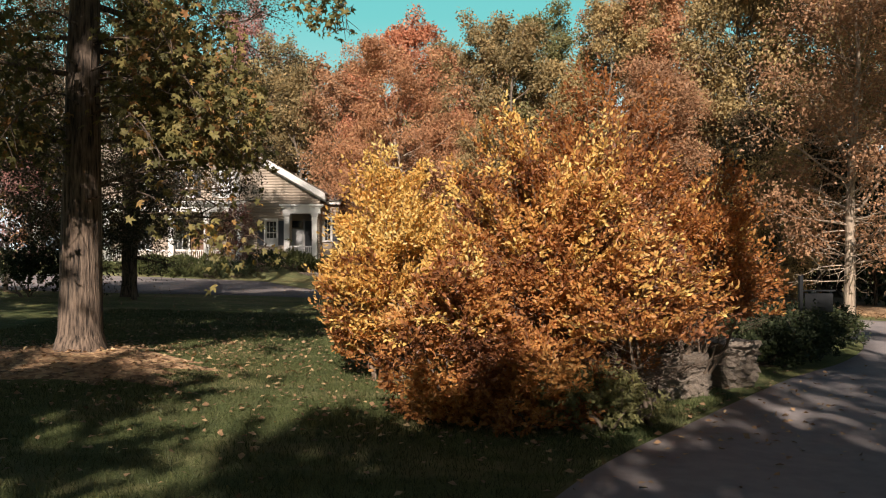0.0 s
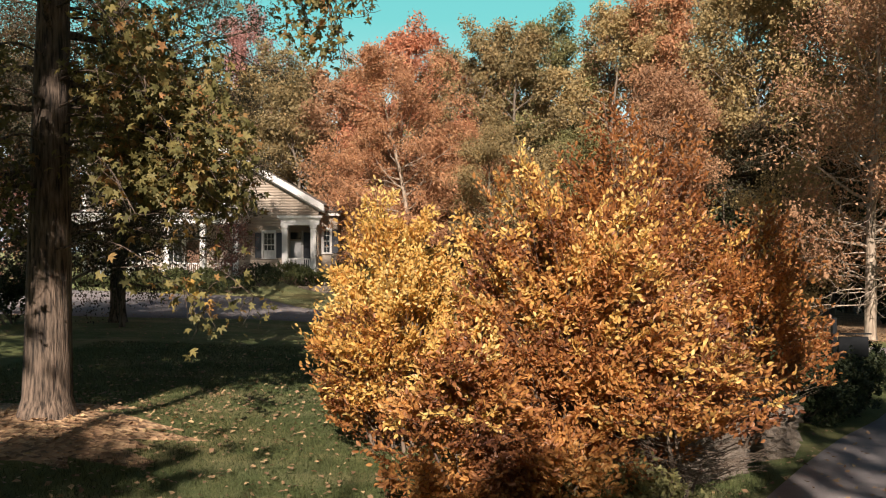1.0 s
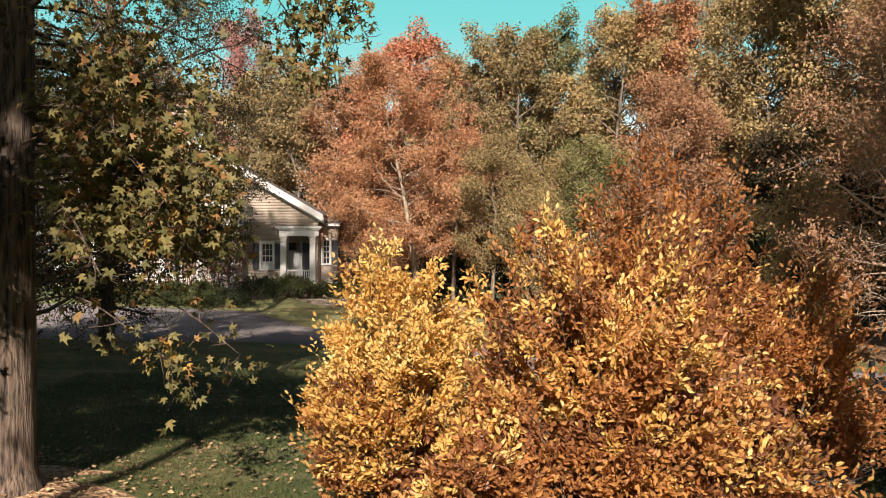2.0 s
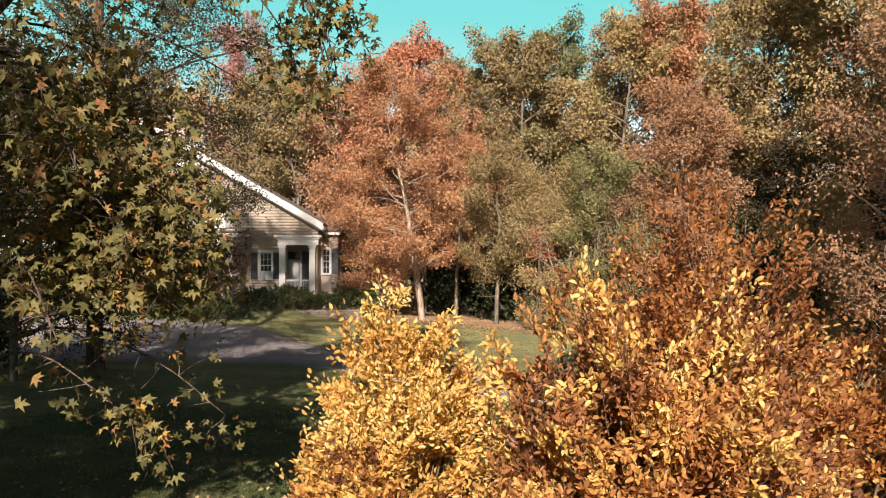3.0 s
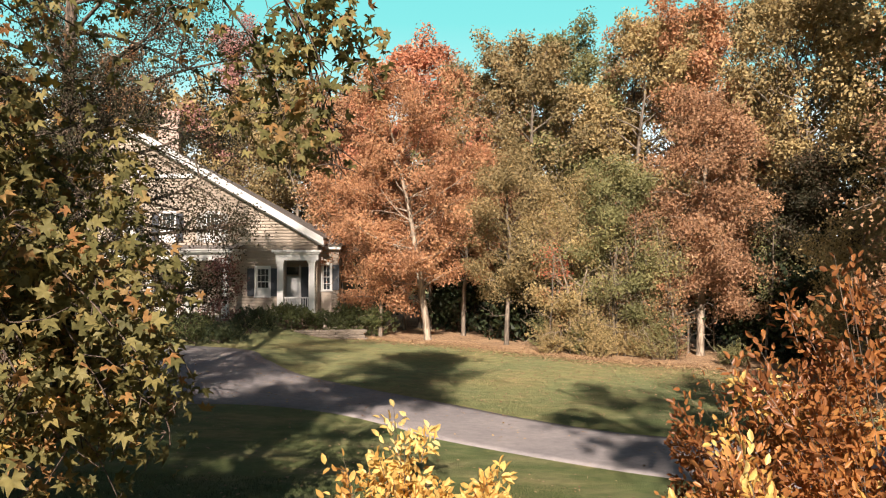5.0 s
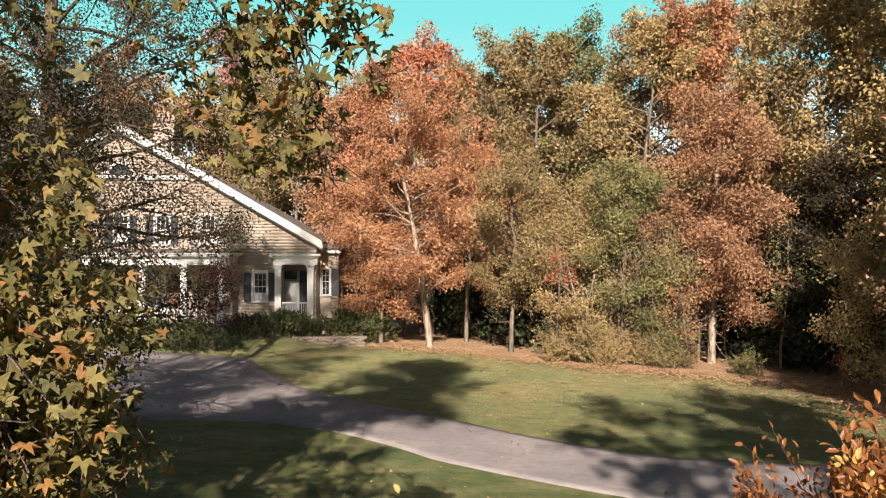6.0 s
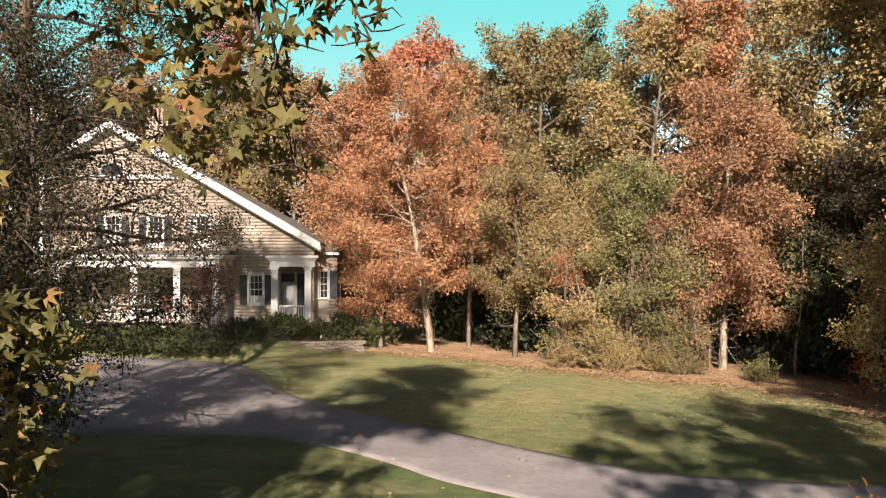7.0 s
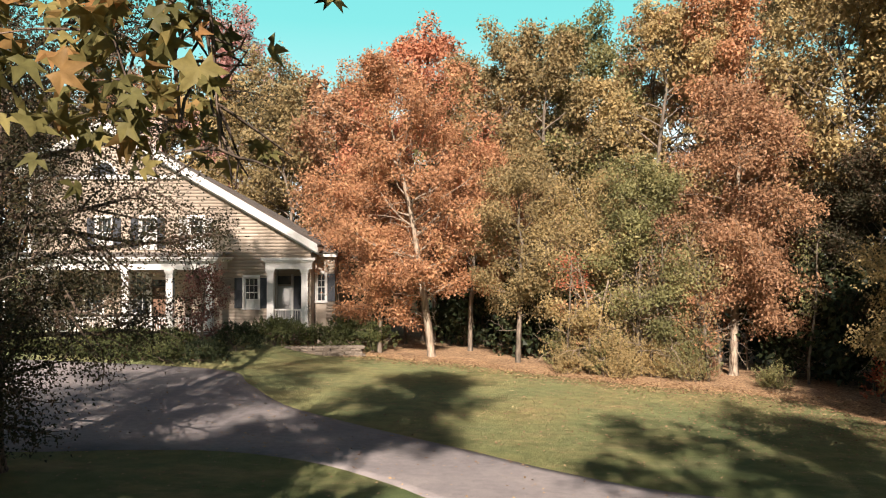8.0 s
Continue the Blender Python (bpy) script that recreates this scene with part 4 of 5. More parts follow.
# openings in the front wall: x0, x1, z0, z1
OPENINGS = [(-14.42, -13.68, 5.35, 6.95), (-16.98, -16.22, 5.35, 6.95), (-19.3, -18.54, 5.35, 6.95), (-11.5, -10.78, 2.2, 3.8),
            (-9.88, -8.5, 1.2, 4.25), (-17.5, -16.65, 1.9, 3.95), (-19.9, -19.0, 1.9, 3.95), (-16.4, -15.4, 1.12, 3.7)]
xs = sorted({LEFT_X, RIGHT_X, APEX_X, *[o[0] for o in OPENINGS], *[o[1] for o in OPENINGS]})
bm = bmesh.new()
for a, b in zip(xs, xs[1:]):
    spans, z = [], 0.2
    for o in sorted((o for o in OPENINGS if o[0] <= a + 1e-6 and o[1] >= b - 1e-6), key=lambda o: o[2]):
        spans.append((z, z, o[2], o[2]))
        z = o[3]
    spans.append((z, z, rake(b) - 0.05, rake(a) - 0.05))
    for z0, z1, z2, z3 in spans:
        f = [(a, z0), (b, z1), (b, z2), (a, z3)]
        v = [bm.verts.new((p, FRONT + d, q)) for d in (0.03, 0.25) for p, q in f]
        for idx in ((0, 1, 2, 3), (7, 6, 5, 4), (0, 4, 5, 1), (1, 5, 6, 2), (2, 6, 7, 3), (3, 7, 4, 0)):
            bm.faces.new([v[k] for k in idx])
bmesh.ops.remove_doubles(bm, verts=list(bm.verts), dist=0.002)
front_wall = part("front_wall", bm, MAT["siding"], house)
part("side_wall", box(RIGHT_X - 0.25, RIGHT_X, FRONT + 0.26, 52.79, 0.0, 5.05), MAT["siding"], house)
# small wing set back at the corner, with one shuttered window
WING_Y, WING_X = 52.8, -6.9
WIN = (-7.86, -7.40, 2.5, 4.0)
wing = box(RIGHT_X, WIN[0], WING_Y, WING_Y + 0.2, 0.0, 5.0)
add_box(wing, WIN[1], WING_X, WING_Y, WING_Y + 0.2, 0.0, 5.0)
add_box(wing, WIN[0], WIN[1], WING_Y, WING_Y + 0.2, 0.0, WIN[2])
add_box(wing, WIN[0], WIN[1], WING_Y, WING_Y + 0.2, WIN[3], 5.0)
add_box(wing, WING_X - 0.2, WING_X, WING_Y + 0.2, BACKW, 0.0, 5.0)
wing_wall = part("wing_wall", wing, MAT["siding"], house, "tan clapboard wall of the set-back wing")
wing_board = mesh_of("clapboard", [(p, WING_Y + q, r) for p in (RIGHT_X + 0.002, WIN[0] - 0.06) for q, r in ((-0.024, 0), (-0.008, 0.175), (0, 0.175), (0, 0))], np.array([(0, 4, 5, 1), (1, 5, 6, 2), (0, 3, 7, 4), (0, 1, 2, 3), (4, 7, 6, 5)]), MAT["siding"])
wide_board = mesh_of("clapboard", [(p, WING_Y + q, r) for p in (WIN[1] + 0.06, WING_X) for q, r in ((-0.024, 0), (-0.008, 0.175), (0, 0.175), (0, 0))], np.array([(0, 4, 5, 1), (1, 5, 6, 2), (0, 3, 7, 4), (0, 1, 2, 3), (4, 7, 6, 5)]), MAT["siding"])
for k in range(22):
    for me in (wing_board, wide_board):
        child("clapboard", me, wing_wall).matrix_basis = Matrix.Translation((0, 0, 1.05 + 0.175 * k))
part("wing_cornice", box(RIGHT_X + 0.32, WING_X + 0.18, WING_Y - 0.30, WING_Y - 0.03, 4.90, 5.10, 0.01), MAT["white"], house)
HIP = Vector((-9.0, 55.0, 6.3))
for a, b in (((-7.75, 52.40, 5.11), (-6.60, 52.40, 5.11)), ((-6.60, 52.40, 5.11), (-6.60, 59.6, 5.11)), ((-6.60, 59.6, 5.11), (-9.4, 59.6, 5.11))):
    part("wing_roof", solid([a, b, HIP], (0, 0, 0.09)), MAT["shingle"], house, "weathered grey shingle roof")
part("side_wall", box(LEFT_X, LEFT_X + 0.25, FRONT + 0.26, BACKW, 0.0, 5.0), MAT["siding"], house)
part("rear_wall", box(LEFT_X, RIGHT_X, BACKW, BACKW + 0.25, 0.0, 5.0), MAT["siding"], house)
part("foundation", box(LEFT_X - 0.02, RIGHT_X + 0.03, FRONT - 0.06, BACKW, -0.3, SILL_Z), MAT["brick"], house, "brick foundation")

# roof: front gable, sloping down behind
EAVE_R, EAVE_L, FY, BY = -7.6, -23.4, FRONT - 0.45, BACKW + 0.4
er, el_ = rake(EAVE_R) + 0.12, rake(EAVE_L) + 0.12
ridge = APEX_Z + 0.12
r9 = rake(-9.2) + 0.12
part("roof_slope", solid([(EAVE_R, FY, er), (EAVE_R, BY, er), (-9.2, FY + 0.9, r9), (APEX_X, FY + 0.5, ridge), (APEX_X, FY, ridge)], (0.08, 0, 0.14)), MAT["shingle"], house, "weathered grey shingle roof")
part("roof_slope", solid([(EAVE_L, FY, el_), (APEX_X, FY, ridge), (APEX_X, FY + 0.5, ridge), (EAVE_L, FY + 0.5, el_)], (-0.08, 0, 0.14)), MAT["shingle"], house, "weathered grey shingle roof")
part("rear_slope", solid([(-9.2, FY + 0.9, r9), (EAVE_R, BY, er), (APEX_X, BY, 5.3), (APEX_X, FY + 0.5, ridge)], (0, 0.06, 0.10)), MAT["shingle"], house)
part("rear_slope", solid([(APEX_X, FY + 0.5, ridge), (APEX_X, BY, 5.3), (EAVE_L, BY, 5.3), (EAVE_L, FY + 0.5, el_)], (0, 0.06, 0.10)), MAT["shingle"], house)
# rake boards, pediment band, corner boards
for x0, x1 in ((APEX_X, EAVE_R), (EAVE_L, APEX_X)):
    part("rake_board", solid([(x0, FY - 0.06, rake(x0) + 0.27), (x1, FY - 0.06, rake(x1) + 0.27), (x1, FY - 0.06, rake(x1) - 0.16), (x0, FY - 0.06, rake(x0) - 0.16)], (0, 0.07, 0)), MAT["white"], house, "white rake board")
    part("rake_soffit", solid([(x0, FY + 0.01, rake(x0) + 0.02), (x1, FY + 0.01, rake(x1) + 0.02), (x1, FRONT - 0.002, rake(x1) + 0.02), (x0, FRONT - 0.002, rake(x0) + 0.02)], (0, 0, 0.06)), MAT["white"], house)
    part("frieze_board", solid([(x0, FRONT - 0.05, rake(x0) + 0.0), (x1, FRONT - 0.05, rake(x1) + 0.0), (x1, FRONT - 0.05, rake(x1) - 0.30), (x0, FRONT - 0.05, rake(x0) - 0.30)], (0, 0.06, 0)), MAT["white"], house)
part("pediment_band", box(-22.8, -15.1, FRONT - 0.16, FRONT + 0.0, 8.98, 9.22, 0.02), MAT["white"], house, "white horizontal cornice band")
part("corner_board", box(LEFT_X - 0.03, LEFT_X + 0.2, FRONT - 0.05, FRONT + 0.01, SILL_Z, 9.2), MAT["white"], house)
part("eave_fascia", box(EAVE_R - 0.03, EAVE_R + 0.04, FY, 53.4, er - 0.22, er - 0.01), MAT["white"], house)
part("eave_soffit", box(RIGHT_X + 0.002, EAVE_R - 0.03, FRONT, 53.4, er - 0.26, er - 0.20), MAT["white"], house)


def louvre():
    """A half-round louvred vent in the gable."""
    bm = bmesh.new()
    c = bm.verts.new((-18.94, FRONT - 0.06, 9.24))
    arc = [bm.verts.new((-18.94 + 0.62 * math.cos(math.pi * k / 14), FRONT - 0.06, 9.24 + 0.62 * math.sin(math.pi * k / 14))) for k in range(15)]
    faces = [bm.faces.new((c, arc[k], arc[k + 1])) for k in range(14)]
    ex = bmesh.ops.extrude_face_region(bm, geom=faces)["geom"]
    bmesh.ops.translate(bm, vec=(0, 0.07, 0), verts=[g for g in ex if isinstance(g, bmesh.types.BMVert)])
    v = part("gable_vent", bm, MAT["shutter"], house, "dark half-round louvred vent")
    for k in range(5):
        z = 9.3 + 0.11 * k
        w = math.sqrt(max(0.02, 0.60 ** 2 - (z - 9.24) ** 2))
        part("slat", box(-18.94 - w, -18.94 + w, FRONT - 0.10, FRONT - 0.062, z, z + 0.05), MAT["shutter"], v)
    bm = bmesh.new()
    for k in range(14):
        a, b = math.pi * k / 14, math.pi * (k + 1) / 14
        q = [(-18.94 + r * math.cos(t), FRONT - 0.11, 9.24 + r * math.sin(t)) for r, t in ((0.62, a), (0.74, a), (0.74, b), (0.62, b))]
        bm.faces.new([bm.verts.new(p) for p in q])
    ex = bmesh.ops.extrude_face_region(bm, geom=list(bm.faces))["geom"]
    bmesh.ops.translate(bm, vec=(0, 0.10, 0), verts=[g for g in ex if isinstance(g, bmesh.types.BMVert)])
    part("surround", bm, MAT["white"], v)


louvre()


def window(x0, x1, z0, z1, y, columns=3, rows=4, blind=0.0, shutters="", louvers=10):
    """A sash window in the wall: casing, sill, sashes with glazing bars, glass, perhaps a drawn blind and shutters."""
    w = part("window", box(x0 - 0.10, x1 + 0.10, y - 0.06, y + 0.02, z1, z1 + 0.14, 0.01), MAT["white"], house, "white sash window")
    part("sill", box(x0 - 0.14, x1 + 0.14, y - 0.11, y + 0.10, z0 - 0.07, z0, 0.01), MAT["white"], w)
    for a, b in ((x0 - 0.10, x0), (x1, x1 + 0.10)):
        part("casing", box(a, b, y - 0.05, y + 0.02, z0, z1), MAT["white"], w)
    part("glass", box(x0, x1, y + 0.12, y + 0.13, z0, z1), MAT["glass"], w)
    zm = (z0 + z1) / 2
    for a, b, d in ((zm, z1, 0.05), (z0, zm + 0.05, 0.085)):
        bm = box(x0, x1, y + d, y + d + 0.03, a, a + 0.05)
        add_box(bm, x0, x1, y + d, y + d + 0.03, b - 0.05, b)
        add_box(bm, x0, x0 + 0.05, y + d, y + d + 0.03, a + 0.05, b - 0.05)
        add_box(bm, x1 - 0.05, x1, y + d, y + d + 0.03, a + 0.05, b - 0.05)
        sash = part("sash", bm, MAT["white"], w)
        for k in range(1, columns):
            c = x0 + (x1 - x0) * k / columns
            part("glazing_bar", box(c - 0.011, c + 0.011, y + d + 0.004, y + d + 0.028, a + 0.05, b - 0.05), MAT["white"], sash)
        for k in range(1, rows // 2):
            c = a + (b - a) * k / (rows // 2)
            part("glazing_bar", box(x0 + 0.05, x1 - 0.05, y + d + 0.006, y + d + 0.026, c - 0.011, c + 0.011), MAT["white"], sash)
    if blind:
        part("blind", box(x0 + 0.02, x1 - 0.02, y + 0.117, y + 0.119, z0, z0 + (z1 - z0) * blind), MAT["blind"], w, "drawn white blind")
    if shutters:
        for a in (x0 - 0.52, x1 + 0.12):
            b = a + 0.40
            bm = box(a, a + 0.05, y - 0.055, y - 0.006, z0, z1)
            add_box(bm, b - 0.05, b, y - 0.055, y - 0.006, z0, z1)
            for c in (z0, zm - 0.03, z1 - 0.07):
                add_box(bm, a + 0.05, b - 0.05, y - 0.053, y - 0.008, c, c + 0.07)
            s = part("shutter", bm, MAT[shutters], w, "louvred shutter")
            part("louvre_panel", box(a + 0.05, b - 0.05, y - 0.03, y - 0.012, z0 + 0.07, z1 - 0.07), MAT[shutters], s)
            for k in range(louvers):
                c = z0 + 0.09 + (z1 - z0 - 0.2) * k / louvers
                part("louvre", box(a + 0.05, b - 0.05, y - 0.048, y - 0.031, c, c + 0.06), MAT[shutters], s)
    return w


window(-14.42, -13.68, 5.35, 6.95, FRONT, blind=0.52, shutters="grey_shutter")
window(-16.98, -16.22, 5.35, 6.95, FRONT, blind=0.40, shutters="shutter")
window(-19.3, -18.54, 5.35, 6.95, FRONT, blind=0.40, shutters="shutter")
window(-11.5, -10.78, 2.2, 3.8, FRONT, blind=0.30, shutters="shutter")
window(-17.5, -16.65, 1.9, 3.95, FRONT)
window(-19.9, -19.0, 1.9, 3.95, FRONT)

window(*WIN, WING_Y, columns=2, shutters="shutter", louvers=8)

# brown front door under the porch
part("door_surround", box(-16.55, -16.4, FRONT - 0.05, FRONT + 0.04, 1.12, 3.84), MAT["white"], house)
part("door_surround", box(-15.4, -15.25, FRONT - 0.05, FRONT + 0.04, 1.12, 3.84), MAT["white"], house)
part("front_door", box(-16.35, -15.45, FRONT + 0.1, FRONT + 0.16, 1.12, 3.3), MAT["wood"], house, "brown wooden front door")
part("transom", box(-16.4, -15.4, FRONT + 0.1, FRONT + 0.16, 3.34, 3.7), MAT["glass"], house)


def column(x, y, z0, z1, w, parent):
    """A square column with a plinth, a necking and a cap."""
    c = part("column", box(x - w / 2, x + w / 2, y - w / 2, y + w / 2, z0 + 0.16, z1 - 0.2, 0.012), MAT["white"], parent, "white square column")
    part("plinth", box(x - w * 0.62, x + w * 0.62, y - w * 0.62, y + w * 0.62, z0, z0 + 0.16, 0.01), MAT["white"], c)
    part("necking", box(x - w * 0.56, x + w * 0.56, y - w * 0.56, y + w * 0.56, z1 - 0.36, z1 - 0.31), MAT["white"], c)
    bm = box(x - w * 0.58, x + w * 0.58, y - w * 0.58, y + w * 0.58, z1 - 0.2, z1 - 0.1)
    add_box(bm, x - w * 0.68, x + w * 0.68, y - w * 0.68, y + w * 0.68, z1 - 0.1, z1)
    part("cap", bm, MAT["white"], c)
    return c


baluster_mesh = None


def railing(x0, x1, y, z, parent):
    """A white railing: two rails and square balusters."""
    global baluster_mesh
    r = part("railing", box(x0, x1, y - 0.04, y + 0.04, z + 0.74, z + 0.82, 0.01), MAT["white"], parent, "white porch railing")
    part("bottom_rail", box(x0, x1, y - 0.03, y + 0.03, z + 0.08, z + 0.14), MAT["white"], r)
    if baluster_mesh is None:
        bm = box(-0.02, 0.02, -0.02, 0.02, 0, 0.60)
        baluster_mesh = bpy.data.meshes.new("baluster")
        bm.to_mesh(baluster_mesh)
        bm.free()
        baluster_mesh.materials.append(MAT["white"])
    n = int((x1 - x0) / 0.125)
    for k in range(n):
        b = child("baluster", baluster_mesh, r)
        b.matrix_basis = Matrix.Translation((x0 + (k + 0.5) * (x1 - x0) / n, y, z + 0.14))


# long porch along the front
PY = 49.4
porch = part("porch_floor", box(-25.5, -12.25, PY - 0.25, FRONT - 0.062, 0.94, 1.10, 0.01), MAT["porch"], house, "boarded porch floor")
part("porch_base", box(-25.4, -12.35, PY - 0.15, FRONT - 0.07, 0.0, 0.94), MAT["brick"], house)
part("porch_ceiling", box(-25.3, -12.45, PY + 0.15, FRONT - 0.01, 4.32, 4.40), MAT["white"], house)
bm = box(-25.35, -12.4, PY - 0.16, PY + 0.15, 4.26, 4.62, 0.01)
add_box(bm, -12.7, -12.4, PY + 0.15, FRONT - 0.01, 4.26, 4.62)
part("porch_beam", bm, MAT["white"], house)
bm = box(-25.45, -12.3, PY - 0.26, FRONT - 0.01, 4.62, 4.72)
add_box(bm, -25.6, -12.15, PY - 0.42, FRONT - 0.01, 4.72, 4.82)
add_box(bm, -25.68, -12.07, PY - 0.50, FRONT - 0.01, 4.82, 4.90)
part("porch_cornice", bm, MAT["white"], house, "white moulded porch cornice")
part("porch_roof", solid([(-25.6, PY - 0.42, 4.904), (-12.15, PY - 0.42, 4.904), (-12.15, FRONT - 0.06, 5.10), (-25.6, FRONT - 0.06, 5.10)], (0, 0, 0.04)), MAT["shingle"], house)
for x in (-25.1, -22.9, -20.75, -16.77, -14.58, -12.62):
    column(x, PY, 1.10, 4.26, 0.34, house)
railing(-20.5, -17.0, PY, 1.10, house)
railing(-16.55, -14.8, PY, 1.10, house)
railing(-14.36, -12.84, PY, 1.10, house)
# porch steps
for k in range(3):
    part("porch_step", box(-22.7, -20.95, PY - 0.25 - 0.32 * (k + 1), PY - 0.25 - 0.32 * k - 0.002, 0.2, 0.93 - 0.17 * k, 0.01), MAT["white"], house)

# corner portico with its own door
part("portico_floor", box(-10.0, -8.36, FRONT + 0.26, FRONT + 1.6, 1.05, 1.2), MAT["porch"], house)
part("portico_rear", box(-10.2, -8.36, FRONT + 1.6, FRONT + 1.7, 1.05, 4.6), MAT["siding"], house)
part("portico_side", box(-10.2, -10.1, FRONT + 0.26, FRONT + 1.6, 1.05, 4.6), MAT["white"], house)
part("portico_ceiling", box(-10.09, -8.36, FRONT + 0.26, FRONT + 1.59, 4.3, 4.38), MAT["white"], house)
bm = box(-10.34, -7.9, FRONT - 0.30, FRONT - 0.052, 4.26, 4.62)
add_box(bm, -10.42, -7.82, FRONT - 0.38, FRONT - 0.052, 4.62, 4.72)
add_box(bm, -10.54, -7.7, FRONT - 0.48, FRONT - 0.052, 4.72, 4.86)
part("portico_entablature", bm, MAT["white"], house, "white moulded entablature")
for x in (-10.08, -8.28):
    column(x, FRONT - 0.14, 1.10, 4.26, 0.36, house)
part("portico_base", box(-10.37, -7.9, FRONT - 0.36, FRONT - 0.062, 0.0, 1.10), MAT["brick"], house)
railing(-9.88, -8.48, FRONT - 0.14, 1.35, house)
d = part("portico_door", box(-10.06, -9.36, FRONT + 1.50, FRONT + 1.56, 1.2, 3.3), MAT["door"], house, "pale panelled door with a transom")
for z0, z1 in ((1.35, 2.1), (2.25, 3.15)):
    for x0 in (-10.0, -9.68):
        part("panel", box(x0, x0 + 0.26, FRONT + 1.475, FRONT + 1.498, z0, z1, 0.008), MAT["door"], d)
part("transom", box(-10.06, -9.36, FRONT + 1.5, FRONT + 1.56, 3.4, 3.85), MAT["glass"], house)
part("door_casing", box(-9.34, -9.22, FRONT + 1.48, FRONT + 1.58, 1.2, 3.95), MAT["white"], house)
part("sidelight", box(-9.2, -8.6, FRONT + 1.5, FRONT + 1.56, 1.2, 3.85), MAT["shutter"], house, "open dark storm door")

# chimney
ch = part("chimney", box(-18.7, -17.4, 56.0, 56.9, 5.6, 12.9), MAT["brick"], house, "brick chimney with clay pots")
part("chimney_cap", box(-18.8, -17.3, 55.9, 57.0, 12.9, 13.05), MAT["stone"], ch)
for k in range(4):
    bm = bmesh.new()
    bmesh.ops.create_cone(bm, cap_ends=True, segments=10, radius1=0.13, radius2=0.10, depth=0.6, matrix=Matrix.Translation((-18.5 + 0.3 * k, 56.45, 13.35)))
    part("chimney_pot", bm, MAT["brick"], ch)

# clapboards, each board its own piece, in rows cut by the openings
ROW = 0.175
board_meshes = {}
z = SILL_Z
while z < APEX_Z - 0.5:
    half = (APEX_Z - 0.32 - (z + ROW)) / SLOPE
    lo, hi = max(LEFT_X + 0.2, APEX_X - half), min(RIGHT_X, APEX_X + half)
    cuts = [(lo, hi)]
    for o in OPENINGS:
        if o[2] - 0.08 < z + ROW * 0.5 < o[3] + 0.14:
            m = 0.26 if o[3] > 4.2 and o[2] < 2 else 0.10
            nxt = []
            for a, b in cuts:
                if o[0] - m > a and o[0] - m < b:
                    nxt.append((a, o[0] - m))
                if o[1] + m < b and o[1] + m > a:
                    nxt.append((o[1] + m, b))
                if o[0] - m >= b or o[1] + m <= a:
                    nxt.append((a, b))
            cuts = nxt
    for a, b in cuts:
        if b - a > 0.1 and not 8.98 < z + ROW / 2 < 9.22:
            key = (round(a, 2), round(b, 2))
            if key not in board_meshes:
                y0, y1 = FRONT - 0.022, FRONT - 0.006
                v = [(a, y0, 0), (b, y0, 0), (b, FRONT + 0.03, 0), (a, FRONT + 0.03, 0), (a, y1, ROW), (b, y1, ROW), (b, FRONT + 0.03, ROW), (a, FRONT + 0.03, ROW)]
                board_meshes[key] = mesh_of("clapboard", v, np.array([(0, 3, 2, 1), (4, 5, 6, 7), (0, 1, 5, 4), (1, 2, 6, 5), (2, 3, 7, 6), (3, 0, 4, 7)]), MAT["siding"])
            brd = child("clapboard", board_meshes[key], front_wall)
            brd.matrix_basis = Matrix.Translation((0, 0, z))
    z += ROW


# ---------------------------------------------------------------- leaf litter, planting and small things
def disc(name, x, y, rx, ry, material, lift, seed):
    """A ragged round patch on the ground."""
    rng = np.random.default_rng(seed)
    n, rings = 64, 9
    a = np.linspace(0, 2 * np.pi, n, endpoint=False)
    edge = 1 + 0.14 * np.sin(a * 3 + seed) + 0.10 * np.sin(a * 7 + 2 * seed) + 0.09 * rng.normal(size=n)
    V = [(x, y, gz(x, y) + lift)]
    for k in range(1, rings + 1):
        f = k / rings
        X, Y = x + np.cos(a) * rx * f * (1 + (edge - 1) * f), y + np.sin(a) * ry * f * (1 + (edge - 1) * f)
        Z = ground_height(X, Y) + (lift if k < rings else -0.03)
        V.extend(zip(X, Y, Z))
    F3 = [(0, 1 + j, 1 + (j + 1) % n) for j in range(n)]
    F4 = [(1 + (k - 1) * n + j, 1 + k * n + j, 1 + k * n + (j + 1) % n, 1 + (k - 1) * n + (j + 1) % n) for k in range(1, rings) for j in range(n)]
    return mesh_of(name, V, [np.array(F3), np.array(F4)], material, True)


tagged(new("leaf_bed", disc("leaf_bed", -6.9, 11.7, 3.4, 2.0, MAT["litter"], 0.02, 3)), "tan fallen leaves and mulch round the sweetgum", "leaf litter", kind="structure")
EDGE = [(-9.2, 51.3), (-7.4, 50.6), (-4.8, 49.6), (-2.4, 48.0), (-0.6, 47.6), (1.6, 45.8), (3.8, 44.4), (5.4, 43.3), (6.9, 42.3), (8.6, 41.7), (10.5, 41.1), (12.2, 39.4), (13.0, 36.2), (13.2, 32.5), (13.6, 29.6), (15.5, 27.6)]
DEEP = [(-10, 72), (-8, 74), (-5, 76), (-2, 78), (2, 80), (6, 80), (10, 80), (14, 78), (18, 75), (22, 72), (26, 68), (30, 62), (34, 55), (38, 46), (40, 38), (42, 28)]
tagged(new("woodland_floor", ribbon("woodland_floor", EDGE, DEEP, MAT["litter"], 0.02, 30, 6)), "woodland floor covered in tan fallen leaves", "leaf litter", kind="structure")


